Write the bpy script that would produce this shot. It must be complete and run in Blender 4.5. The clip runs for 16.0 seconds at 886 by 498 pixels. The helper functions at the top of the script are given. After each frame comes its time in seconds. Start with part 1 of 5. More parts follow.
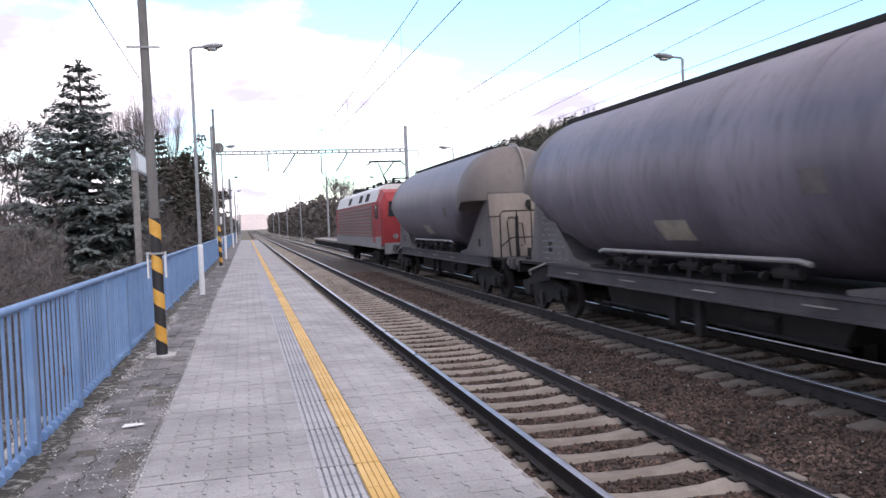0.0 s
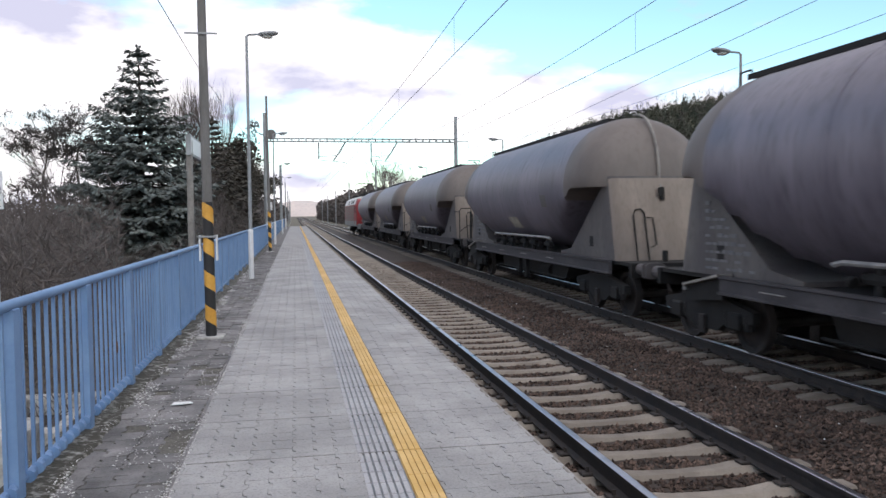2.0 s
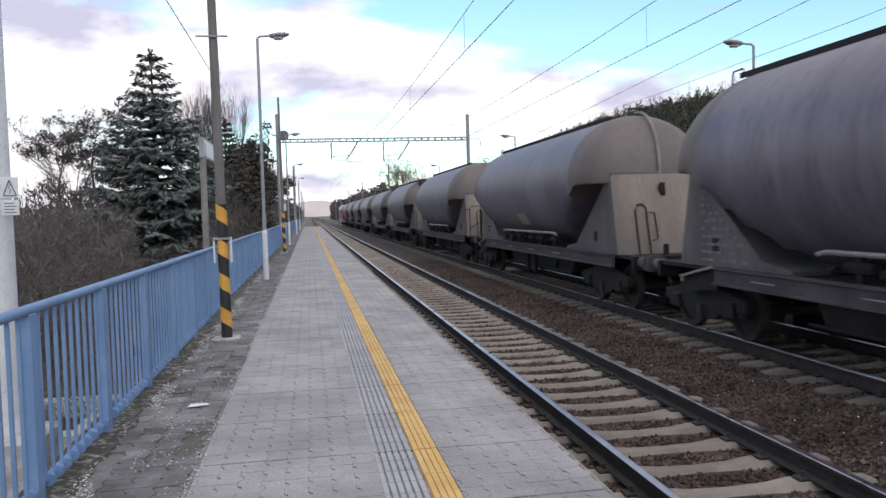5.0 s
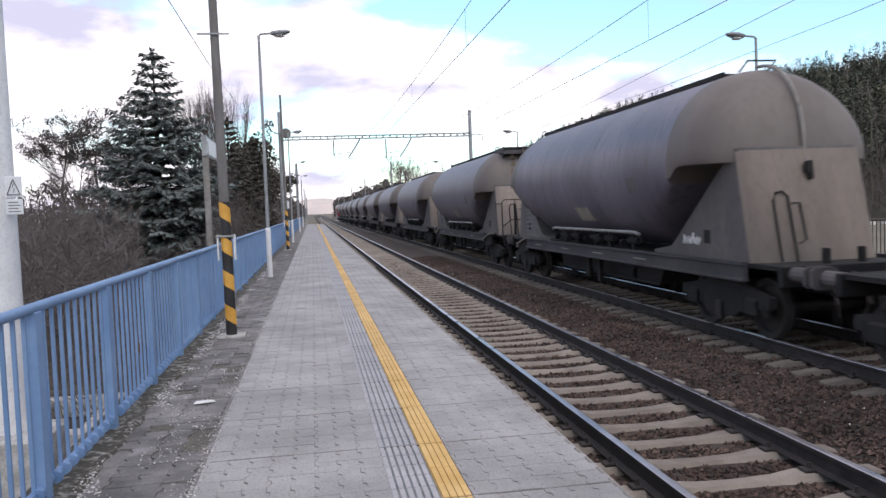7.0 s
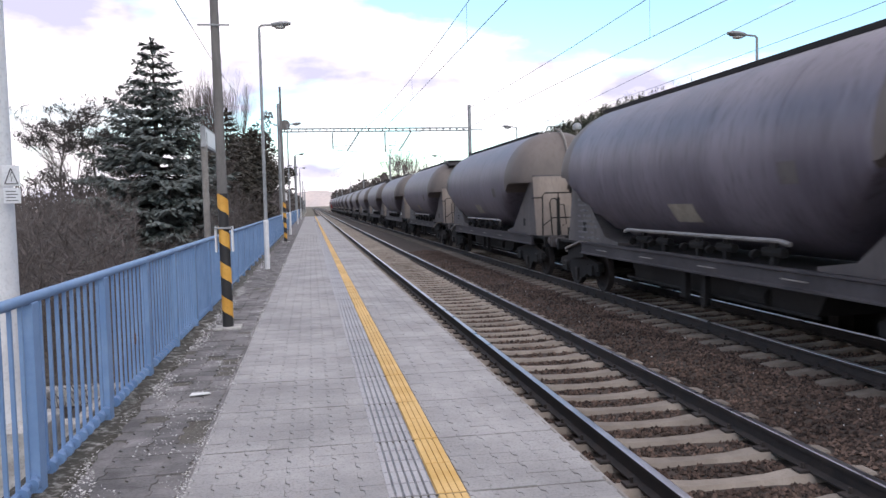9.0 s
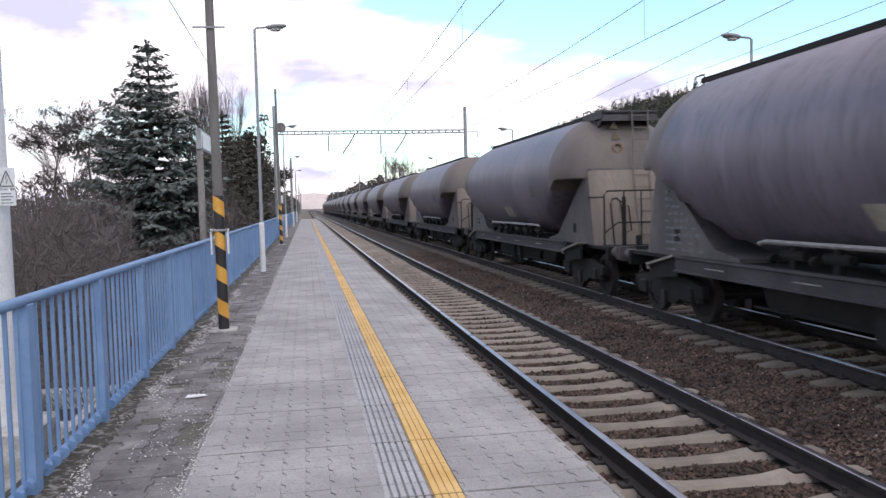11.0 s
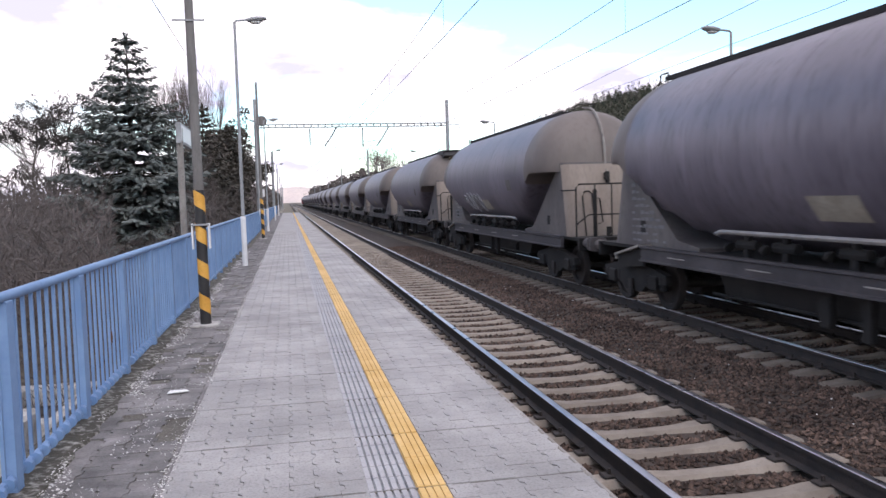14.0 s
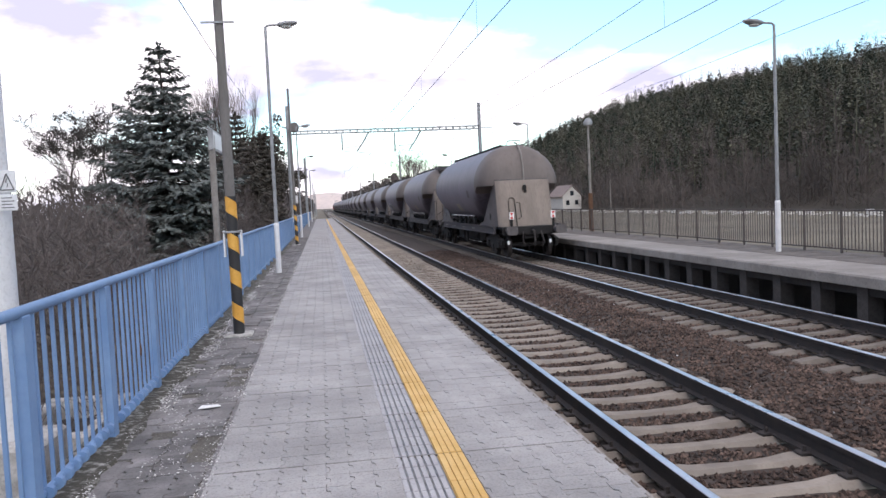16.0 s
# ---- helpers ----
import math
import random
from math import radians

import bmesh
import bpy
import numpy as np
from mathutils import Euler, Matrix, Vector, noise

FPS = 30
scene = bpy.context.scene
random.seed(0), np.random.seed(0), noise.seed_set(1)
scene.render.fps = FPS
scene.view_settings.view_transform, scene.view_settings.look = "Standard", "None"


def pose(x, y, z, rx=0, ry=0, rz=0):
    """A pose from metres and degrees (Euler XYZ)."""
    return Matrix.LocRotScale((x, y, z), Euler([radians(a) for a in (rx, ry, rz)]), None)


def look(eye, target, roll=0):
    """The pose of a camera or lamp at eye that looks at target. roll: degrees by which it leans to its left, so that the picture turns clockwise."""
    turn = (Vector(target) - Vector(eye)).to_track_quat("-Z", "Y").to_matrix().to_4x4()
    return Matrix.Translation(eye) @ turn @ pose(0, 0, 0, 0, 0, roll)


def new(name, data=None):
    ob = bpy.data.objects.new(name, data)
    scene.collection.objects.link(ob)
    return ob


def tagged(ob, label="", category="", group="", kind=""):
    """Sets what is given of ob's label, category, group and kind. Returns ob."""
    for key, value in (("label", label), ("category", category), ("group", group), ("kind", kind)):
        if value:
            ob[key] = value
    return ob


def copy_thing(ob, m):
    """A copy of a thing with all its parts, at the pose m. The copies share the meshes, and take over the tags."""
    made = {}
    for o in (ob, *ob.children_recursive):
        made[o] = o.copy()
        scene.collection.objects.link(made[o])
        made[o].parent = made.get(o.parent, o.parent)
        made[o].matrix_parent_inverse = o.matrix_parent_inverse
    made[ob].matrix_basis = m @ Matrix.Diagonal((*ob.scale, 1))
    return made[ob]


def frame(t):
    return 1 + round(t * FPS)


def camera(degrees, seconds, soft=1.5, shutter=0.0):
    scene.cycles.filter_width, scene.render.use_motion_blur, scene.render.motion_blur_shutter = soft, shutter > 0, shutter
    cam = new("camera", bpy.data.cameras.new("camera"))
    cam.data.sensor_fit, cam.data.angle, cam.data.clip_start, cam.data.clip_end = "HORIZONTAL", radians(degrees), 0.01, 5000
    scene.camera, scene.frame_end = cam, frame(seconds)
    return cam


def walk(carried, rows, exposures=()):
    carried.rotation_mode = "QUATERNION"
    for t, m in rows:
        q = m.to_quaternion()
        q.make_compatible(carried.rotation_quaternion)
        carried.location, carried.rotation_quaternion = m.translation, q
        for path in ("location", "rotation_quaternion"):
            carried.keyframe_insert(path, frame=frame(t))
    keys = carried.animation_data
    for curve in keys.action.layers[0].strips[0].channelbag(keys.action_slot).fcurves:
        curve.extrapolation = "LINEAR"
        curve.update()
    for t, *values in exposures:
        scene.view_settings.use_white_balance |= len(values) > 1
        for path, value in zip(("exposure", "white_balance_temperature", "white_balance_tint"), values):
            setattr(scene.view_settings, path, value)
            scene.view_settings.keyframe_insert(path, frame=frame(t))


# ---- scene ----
cam = camera(57.84, 16.0, soft=1.5, shutter=0.12)
PATH = [
    (0, pose(0.002, 0.006, 2.128, 88.027, 2.253, -13.826)),
    (0.5, pose(-0.010, -0.032, 2.120, 87.447, 0.960, -12.931)),
    (1, pose(-0.005, -0.002, 2.121, 87.397, 0.977, -11.406)),
    (1.5, pose(-0.004, 0.002, 2.114, 87.239, 0.656, -11.284)),
    (2, pose(-0.005, 0.006, 2.122, 87.496, 0.655, -10.446)),
    (2.5, pose(0.004, 0.016, 2.120, 88.311, 1.175, -9.724)),
    (3, pose(0.012, 0.013, 2.126, 88.049, 1.427, -9.843)),
    (3.5, pose(0.006, 0.008, 2.123, 88.022, 2.585, -9.307)),
    (4, pose(0.007, 0.001, 2.128, 87.543, 1.837, -9.271)),
    (6.5, pose(0.004, 0.017, 2.120, 87.234, 1.678, -9.663)),
    (7, pose(0.003, 0.009, 2.115, 87.110, 2.195, -9.272)),
    (7.5, pose(0.000, 0.021, 2.128, 87.293, 1.298, -9.149)),
    (8, pose(0.000, 0.001, 2.122, 86.974, 0.872, -9.576)),
    (8.5, pose(0.000, 0.015, 2.127, 86.681, 1.250, -9.325)),
    (11, pose(0.002, -0.000, 2.120, 86.847, 1.434, -9.691)),
    (11.5, pose(-0.002, 0.002, 2.125, 86.740, 1.269, -10.064)),
    (12, pose(-0.002, -0.000, 2.123, 86.878, 1.418, -10.588)),
    (12.5, pose(-0.000, -0.000, 2.121, 86.720, 1.313, -10.596)),
    (13, pose(-0.003, 0.005, 2.125, 86.461, 1.214, -10.724)),
    (13.5, pose(-0.003, 0.003, 2.129, 86.521, 1.367, -10.885)),
    (14, pose(0.003, -0.007, 2.124, 86.321, 1.678, -10.944)),
    (14.5, pose(0.002, -0.011, 2.125, 86.418, 1.550, -10.860)),
    (15, pose(-0.005, -0.006, 2.122, 86.858, 1.789, -10.212)),
    (15.5, pose(0.000, -0.003, 2.126, 86.958, 1.827, -9.409)),
    (16, pose(0.000, 0.380, 2.110, 86.689, 2.595, -8.661)),
]
EXPOSURES = [(t, ev, 6500, tint) for t, ev, tint in (
    (0, 0.0, 20), (0.5, -0.12, 18), (1.0, -0.22, 15), (1.5, -0.27, 13), (2.0, -0.32, 11), (2.5, -0.52, 9), (3.0, -0.68, 7), (3.5, -0.78, 6), (4.0, -0.57, 9),
    (6.5, -0.36, 14), (7.5, -0.24, 15), (8.0, -0.28, 15), (8.6, -0.2, 16), (11.0, -0.2, 16), (12.5, -0.12, 17), (14.5, 0.0, 18), (15.0, -0.02, 18), (15.5, -0.12, 16), (16.0, -0.15, 16))]
walk(cam, PATH, EXPOSURES)

# ---------- world and sun ----------
SUN_TO = Vector((0.25, -1.0, 0.62)).normalized()
world = bpy.data.worlds.new("sky")
scene.world = world
world.use_nodes = True
wn, wl = world.node_tree.nodes, world.node_tree.links
wn.clear()
w_out = wn.new("ShaderNodeOutputWorld")
w_bg = wn.new("ShaderNodeBackground")
w_sky = wn.new("ShaderNodeTexSky")
w_sky.sky_type, w_sky.sun_disc = "NISHITA", False
w_sky.sun_elevation = math.asin(SUN_TO.z)
w_sky.sun_rotation = math.atan2(SUN_TO.x, SUN_TO.y)
w_sky.air_density, w_sky.dust_density = 1.0, 0.6
w_map = wn.new("ShaderNodeMapping")
w_co = wn.new("ShaderNodeTexCoord")
w_map.inputs["Scale"].default_value = (1.0, 1.0, 2.6)
w_map.inputs["Location"].default_value = (3.3, 1.7, 0.4)
w_n1 = wn.new("ShaderNodeTexNoise")
w_n1.inputs["Scale"].default_value, w_n1.inputs["Detail"].default_value, w_n1.inputs["Roughness"].default_value = 3.1, 8, 0.55
w_r1 = wn.new("ShaderNodeValToRGB")
w_r1.color_ramp.elements[0].position, w_r1.color_ramp.elements[1].position = 0.40, 0.50
w_n2 = wn.new("ShaderNodeTexNoise")
w_n2.inputs["Scale"].default_value, w_n2.inputs["Detail"].default_value = 5.5, 6
w_r2 = wn.new("ShaderNodeValToRGB")
w_r2.color_ramp.elements[0].position, w_r2.color_ramp.elements[1].position = 0.385, 0.51
w_r2.color_ramp.elements[0].color, w_r2.color_ramp.elements[1].color = (9.0, 9.0, 11.4, 1), (17.0, 16.5, 16.9, 1)
w_mix = wn.new("ShaderNodeMixRGB")
wl.new(w_co.outputs["Generated"], w_map.inputs["Vector"])
wl.new(w_map.outputs["Vector"], w_n1.inputs["Vector"])
wl.new(w_map.outputs["Vector"], w_n2.inputs["Vector"])
w_dot = wn.new("ShaderNodeVectorMath")
w_dot.operation = "DOT_PRODUCT"
w_dot.inputs[1].default_value = (0.15, 0.0, 1.0)
w_band = wn.new("ShaderNodeValToRGB")         # clear blue between the low cloud and the cloud overhead
for k, (at, v) in enumerate(((0.17, 0.0), (0.25, 1.0), (0.40, 1.0), (0.54, 0.0))):
    e = w_band.color_ramp.elements[k] if k < 2 else w_band.color_ramp.elements.new(at)
    e.position, e.color = at, (v, v, v, 1)
w_gap = wn.new("ShaderNodeMapRange")
w_gap.inputs["To Min"].default_value, w_gap.inputs["To Max"].default_value = -0.05, 0.17
w_sub = wn.new("ShaderNodeMath")
w_sub.operation = "SUBTRACT"
wl.new(w_co.outputs["Generated"], w_dot.inputs[0])
wl.new(w_dot.outputs["Value"], w_band.inputs["Fac"])
wl.new(w_band.outputs["Color"], w_gap.inputs["Value"])
wl.new(w_n1.outputs["Fac"], w_sub.inputs[0])
wl.new(w_gap.outputs[0], w_sub.inputs[1])
wl.new(w_sub.outputs[0], w_r1.inputs["Fac"])
w_gain = wn.new("ShaderNodeMixRGB")
w_gain.blend_type = "MULTIPLY"
w_gain.inputs[0].default_value, w_gain.inputs[2].default_value = 1.0, (2.5, 3.0, 2.9, 1)
wl.new(w_sky.outputs["Color"], w_gain.inputs[1])
wl.new(w_n2.outputs["Fac"], w_r2.inputs["Fac"])
wl.new(w_r1.outputs["Color"], w_mix.inputs[0])
wl.new(w_gain.outputs[0], w_mix.inputs[1])
wl.new(w_r2.outputs["Color"], w_mix.inputs[2])
wl.new(w_mix.outputs[0], w_bg.inputs["Color"])
w_bg.inputs["Strength"].default_value = 0.1
wl.new(w_bg.outputs[0], w_out.inputs["Surface"])

sun = new("sun", bpy.data.lights.new("sun", "SUN"))
sun.data.energy, sun.data.angle, sun.data.color = 0.8, radians(12), (1.0, 0.92, 0.82)
sun.matrix_world = look(SUN_TO * 50, (0, 0, 0))


# ---------- materials ----------
def material(name, c1, c2, rough=0.8, metal=0.0, scale=4.0, bump=0.2, fine=60.0, stretch=(1, 1, 1), c3=None, island=0.0, per_object=0.0, coords="Object", spec=0.4, lo=0.35, hi=0.65):
    """Two colours mixed by coarse noise, a third by fine grain, with fine relief."""
    m = bpy.data.materials.new(name)
    m.use_nodes = True
    n, l = m.node_tree.nodes, m.node_tree.links
    bsdf = n["Principled BSDF"]
    co = n.new("ShaderNodeTexCoord")
    mp = n.new("ShaderNodeMapping")
    mp.inputs["Scale"].default_value = stretch
    if coords == "World":
        l.new(n.new("ShaderNodeNewGeometry").outputs["Position"], mp.inputs["Vector"])
    else:
        l.new(co.outputs[coords], mp.inputs["Vector"])
    a, b = n.new("ShaderNodeTexNoise"), n.new("ShaderNodeTexNoise")
    a.inputs["Scale"].default_value, a.inputs["Detail"].default_value, a.inputs["Roughness"].default_value = scale, 6, 0.6
    b.inputs["Scale"].default_value, b.inputs["Detail"].default_value = fine, 4
    for t in (a, b):
        l.new(mp.outputs["Vector"], t.inputs["Vector"])
    ra = n.new("ShaderNodeValToRGB")
    ra.color_ramp.elements[0].position, ra.color_ramp.elements[1].position = lo, hi
    ra.color_ramp.elements[0].color, ra.color_ramp.elements[1].color = (*c1, 1), (*c2, 1)
    l.new(a.outputs["Fac"], ra.inputs["Fac"])
    col = ra.outputs["Color"]
    rb = n.new("ShaderNodeValToRGB")
    rb.color_ramp.elements[0].position, rb.color_ramp.elements[1].position = 0.5, 0.75
    l.new(b.outputs["Fac"], rb.inputs["Fac"])
    mx = n.new("ShaderNodeMixRGB")
    c3 = c3 or tuple(0.72 * v for v in c1)
    mx.inputs[2].default_value = (*c3, 1)
    fac = n.new("ShaderNodeMath")
    fac.operation, fac.inputs[1].default_value = "MULTIPLY", 0.6
    l.new(rb.outputs["Color"], fac.inputs[0])
    l.new(fac.outputs[0], mx.inputs[0])
    l.new(col, mx.inputs[1])
    col = mx.outputs[0]
    for amount, node, socket in ((island, "ShaderNodeNewGeometry", "Random Per Island"), (per_object, "ShaderNodeObjectInfo", "Random")):
        if amount:
            src = n.new(node)
            rng = n.new("ShaderNodeMapRange")
            rng.inputs["To Min"].default_value, rng.inputs["To Max"].default_value = 1 - amount, 1 + amount
            l.new(src.outputs[socket], rng.inputs["Value"])
            hsv = n.new("ShaderNodeHueSaturation")
            l.new(col, hsv.inputs["Color"])
            l.new(rng.outputs[0], hsv.inputs["Value"])
            col = hsv.outputs[0]
    l.new(col, bsdf.inputs["Base Color"])
    bsdf.inputs["Metallic"].default_value = metal
    bsdf.inputs["Specular IOR Level"].default_value = spec
    rr = n.new("ShaderNodeMapRange")
    rr.inputs["To Min"].default_value, rr.inputs["To Max"].default_value = max(0.05, rough - 0.12), min(1, rough + 0.12)
    l.new(a.outputs["Fac"], rr.inputs["Value"])
    l.new(rr.outputs[0], bsdf.inputs["Roughness"])
    if bump:
        bp = n.new("ShaderNodeBump")
        bp.inputs["Strength"].default_value, bp.inputs["Distance"].default_value = bump, 0.01
        l.new(b.outputs["Fac"], bp.inputs["Height"])
        l.new(bp.outputs["Normal"], bsdf.inputs["Normal"])
    return m


M_PAVER = material("platform_paver", (0.258, 0.250, 0.246), (0.402, 0.390, 0.383), 0.8, scale=1.3, fine=65, bump=0.6, island=0.03, per_object=0.03, c3=(0.14, 0.135, 0.135), coords="World", lo=0.34, hi=0.66)
M_JOINT = material("joint_sand", (0.13, 0.123, 0.12), (0.21, 0.20, 0.196), 0.95, scale=3, fine=120)
M_EDGE = material("edge_concrete", (0.20, 0.182, 0.162), (0.35, 0.328, 0.308), 0.9, scale=1.2, fine=50, bump=0.3, per_object=0.08)
M_TACT = material("tactile_grey", (0.33, 0.32, 0.33), (0.42, 0.41, 0.42), 0.7, scale=2, fine=80, per_object=0.08, c3=(0.16, 0.16, 0.16))
M_YELLOW = material("tactile_yellow", (0.58, 0.35, 0.10), (0.70, 0.47, 0.19), 0.7, scale=3, fine=40, c3=(0.50, 0.33, 0.12), per_object=0.07, coords="World")
M_GROOVE = material("groove_wet", (0.065, 0.063, 0.065), (0.30, 0.295, 0.295), 0.4, scale=13, fine=60)
M_COBBLE = material("old_paver", (0.100, 0.095, 0.094), (0.25, 0.238, 0.235), 0.9, scale=2.2, fine=48, bump=0.8, island=0.16, per_object=0.16, coords="World")
M_DIRT = material("moss_dirt", (0.055, 0.05, 0.042), (0.12, 0.11, 0.092), 0.95, scale=3, fine=50, bump=0.6, c3=(0.26, 0.25, 0.23))
M_LICHEN = material("lichen_concrete", (0.30, 0.29, 0.27), (0.56, 0.55, 0.53), 0.95, scale=6, fine=40, bump=0.5, c3=(0.16, 0.15, 0.14))
M_FOOT = material("crumbled_concrete_and_moss", (0.05, 0.046, 0.036), (0.46, 0.45, 0.42), 0.95, scale=15, fine=45, bump=0.8, c3=(0.10, 0.09, 0.07), coords="World", lo=0.50, hi=0.75)
M_CHIP = material("pale_mortar_crumb", (0.50, 0.49, 0.47), (0.78, 0.77, 0.75), 0.9, scale=9, fine=60, bump=0.2, island=0.3)
M_BLUE = material("blue_paint", (0.130, 0.230, 0.41), (0.185, 0.295, 0.475), 0.5, scale=3, fine=45, bump=0.1, c3=(0.14, 0.23, 0.42), per_object=0.06, coords="World")
M_RUST = material("rusty_rail_side", (0.020, 0.018, 0.019), (0.042, 0.034, 0.031), 0.75, scale=5, fine=60)
M_RAILTOP = material("polished_rail_top", (0.42, 0.42, 0.46), (0.60, 0.60, 0.64), 0.3, metal=1.0, scale=2, fine=80, bump=0.02)
# slightly dirtier sleepers, darkened further for the train's shade over them
M_SLEEPERDIRTSHADE = material("dirty_shaded_sleeper", (0.115, 0.098, 0.083), (0.20, 0.175, 0.15), 0.9, scale=2.5, fine=40, bump=0.5, per_object=0.13, c3=(0.10, 0.085, 0.07), coords="World")
M_RUSTSPOT = material("rust_spot", (0.085, 0.042, 0.025), (0.17, 0.09, 0.052), 0.9, scale=20, fine=80)
M_SLEEPER = material("concrete_sleeper", (0.20, 0.172, 0.146), (0.31, 0.272, 0.232), 0.9, scale=2.5, fine=40, bump=0.5, per_object=0.13, c3=(0.18, 0.15, 0.12), coords="World")
M_BALLAST = material("ballast_bed", (0.040, 0.030, 0.025), (0.072, 0.056, 0.046), 0.95, scale=1.0, fine=28, bump=1.0, c3=(0.05, 0.04, 0.035), coords="Object")
M_STONE = material("ballast_stone", (0.052, 0.034, 0.027), (0.135, 0.093, 0.074), 0.95, scale=0.9, fine=40, bump=0.4, island=0.75)
M_WHITE = material("white_paint", (0.62, 0.62, 0.63), (0.74, 0.74, 0.75), 0.5, scale=3, fine=40, bump=0.1)
M_GALV = material("galvanised_grey", (0.24, 0.25, 0.26), (0.34, 0.35, 0.36), 0.5, metal=0.3, scale=3, fine=40, bump=0.1)
M_LAMPGLASS = material("lamp_glass", (0.55, 0.55, 0.53), (0.65, 0.65, 0.63), 0.25, scale=3, bump=0)
M_POLEWOOD = material("weathered_pole", (0.12, 0.113, 0.108), (0.20, 0.19, 0.182), 0.85, scale=1.5, fine=35, stretch=(4, 4, 0.6))
M_BLACK = material("black_paint", (0.018, 0.018, 0.02), (0.035, 0.034, 0.035), 0.6, scale=4, fine=50)
M_STRIPE = material("yellow_stripe", (0.62, 0.31, 0.05), (0.70, 0.39, 0.08), 0.55, scale=4, fine=50)
M_WIRE = material("copper_wire", (0.16, 0.17, 0.17), (0.22, 0.23, 0.23), 0.6, metal=0.4, bump=0)
M_TANK = material("dirty_tank_paint", (0.100, 0.089, 0.115), (0.178, 0.160, 0.194), 0.46, metal=0.12, scale=0.7, fine=7, bump=0.04, stretch=(1, 1.6, 0.28), c3=(0.052, 0.048, 0.056), spec=0.5)
M_HOOD = material("cement_dusted_hood", (0.096, 0.082, 0.077), (0.162, 0.138, 0.127), 0.6, scale=0.8, fine=10, bump=0.08, stretch=(1, 1, 0.4), c3=(0.12, 0.10, 0.09))
M_BOX = material("cement_dusted_box", (0.172, 0.142, 0.120), (0.26, 0.219, 0.188), 0.75, scale=0.9, fine=12, bump=0.1, stretch=(1.5, 1.5, 0.35), c3=(0.15, 0.125, 0.105), per_object=0.15)
M_PLATE = material("dirty_side_plate", (0.077, 0.069, 0.072), (0.135, 0.123, 0.118), 0.65, scale=1.2, fine=14, bump=0.1, stretch=(1, 1, 0.5), c3=(0.055, 0.05, 0.05))
M_CHASSIS = material("dirty_chassis", (0.009, 0.0085, 0.009), (0.022, 0.0205, 0.020), 0.85, scale=2, fine=20, bump=0.2)
M_SOLE = material("sole_bar_paint", (0.034, 0.032, 0.038), (0.070, 0.064, 0.070), 0.6, scale=1.5, fine=15, bump=0.1)
M_PIPE = material("worn_pipe", (0.20, 0.19, 0.185), (0.32, 0.30, 0.29), 0.5, scale=4, fine=30)
M_PALE = material("pale_dusty_steel", (0.19, 0.175, 0.16), (0.29, 0.27, 0.25), 0.7, scale=3, fine=25)
# near-black colour standing in for the deep shade below the far deck
M_DECKSHADE = material("under_deck_shade", (0.020, 0.018, 0.018), (0.04, 0.036, 0.035), 0.9, scale=2, fine=20)
M_LABEL = material("faded_label", (0.25, 0.225, 0.185), (0.38, 0.345, 0.29), 0.7, scale=3, fine=30)
M_MARK = material("stencil_white", (0.12, 0.12, 0.13), (0.21, 0.21, 0.22), 0.7, scale=5, fine=40)
M_SPRAY = material("faded_spray_paint", (0.22, 0.215, 0.225), (0.34, 0.33, 0.34), 0.7, scale=4, fine=25)
M_ORANGE = material("orange_mark", (0.17, 0.095, 0.06), (0.23, 0.12, 0.075), 0.7, scale=5, fine=40)
M_LYELLOW = material("yellow_mark", (0.125, 0.10, 0.07), (0.165, 0.135, 0.085), 0.7, scale=5, fine=40)
M_LOCORED = material("locomotive_red", (0.25, 0.022, 0.026), (0.33, 0.038, 0.040), 0.55, scale=1, fine=20, bump=0.05, c3=(0.36, 0.03, 0.03))
M_LOCOGREY = material("locomotive_grey", (0.20, 0.20, 0.20), (0.30, 0.30, 0.30), 0.5, scale=2, fine=20)
M_LOCOSIDE = material("locomotive_faded_side", (0.23, 0.075, 0.070), (0.31, 0.115, 0.105), 0.6, scale=1.2, fine=20, stretch=(1, 1, 0.5))
M_LOCOROOF = material("locomotive_roof", (0.50, 0.50, 0.50), (0.62, 0.62, 0.62), 0.5, scale=2, fine=20)
M_GLASS = material("dark_glass", (0.02, 0.025, 0.03), (0.03, 0.035, 0.045), 0.1, bump=0, spec=0.8)
M_TAILWHITE = material("tail_sign_white", (0.75, 0.75, 0.74), (0.82, 0.82, 0.8), 0.5, bump=0)
M_TAILRED = material("tail_sign_red", (0.55, 0.03, 0.03), (0.62, 0.05, 0.04), 0.5, bump=0)
M_FIR = material("spruce_needles", (0.142, 0.163, 0.155), (0.222, 0.243, 0.232), 0.9, scale=0.8, fine=12, bump=0, spec=0.08, island=0.2)
M_FIRDARK = material("dark_conifer_needles", (0.082, 0.076, 0.065), (0.145, 0.132, 0.113), 0.9, spec=0.08, scale=0.8, fine=12, bump=0, island=0.35)
M_PINE = material("pine_needles", (0.068, 0.064, 0.062), (0.120, 0.113, 0.108), 0.9, spec=0.08, scale=0.8, fine=12, bump=0, island=0.35)
M_BARK = material("bark", (0.055, 0.045, 0.040), (0.10, 0.085, 0.075), 0.95, scale=3, fine=25, stretch=(2, 2, 0.5))
M_TWIG = material("bare_twigs", (0.078, 0.066, 0.062), (0.135, 0.115, 0.108), 0.95, scale=0.4, fine=20, bump=0, island=0.4)
M_TWIGPALE = material("pale_twigs", (0.125, 0.105, 0.098), (0.20, 0.17, 0.16), 0.95, scale=0.5, fine=20, bump=0, island=0.3)
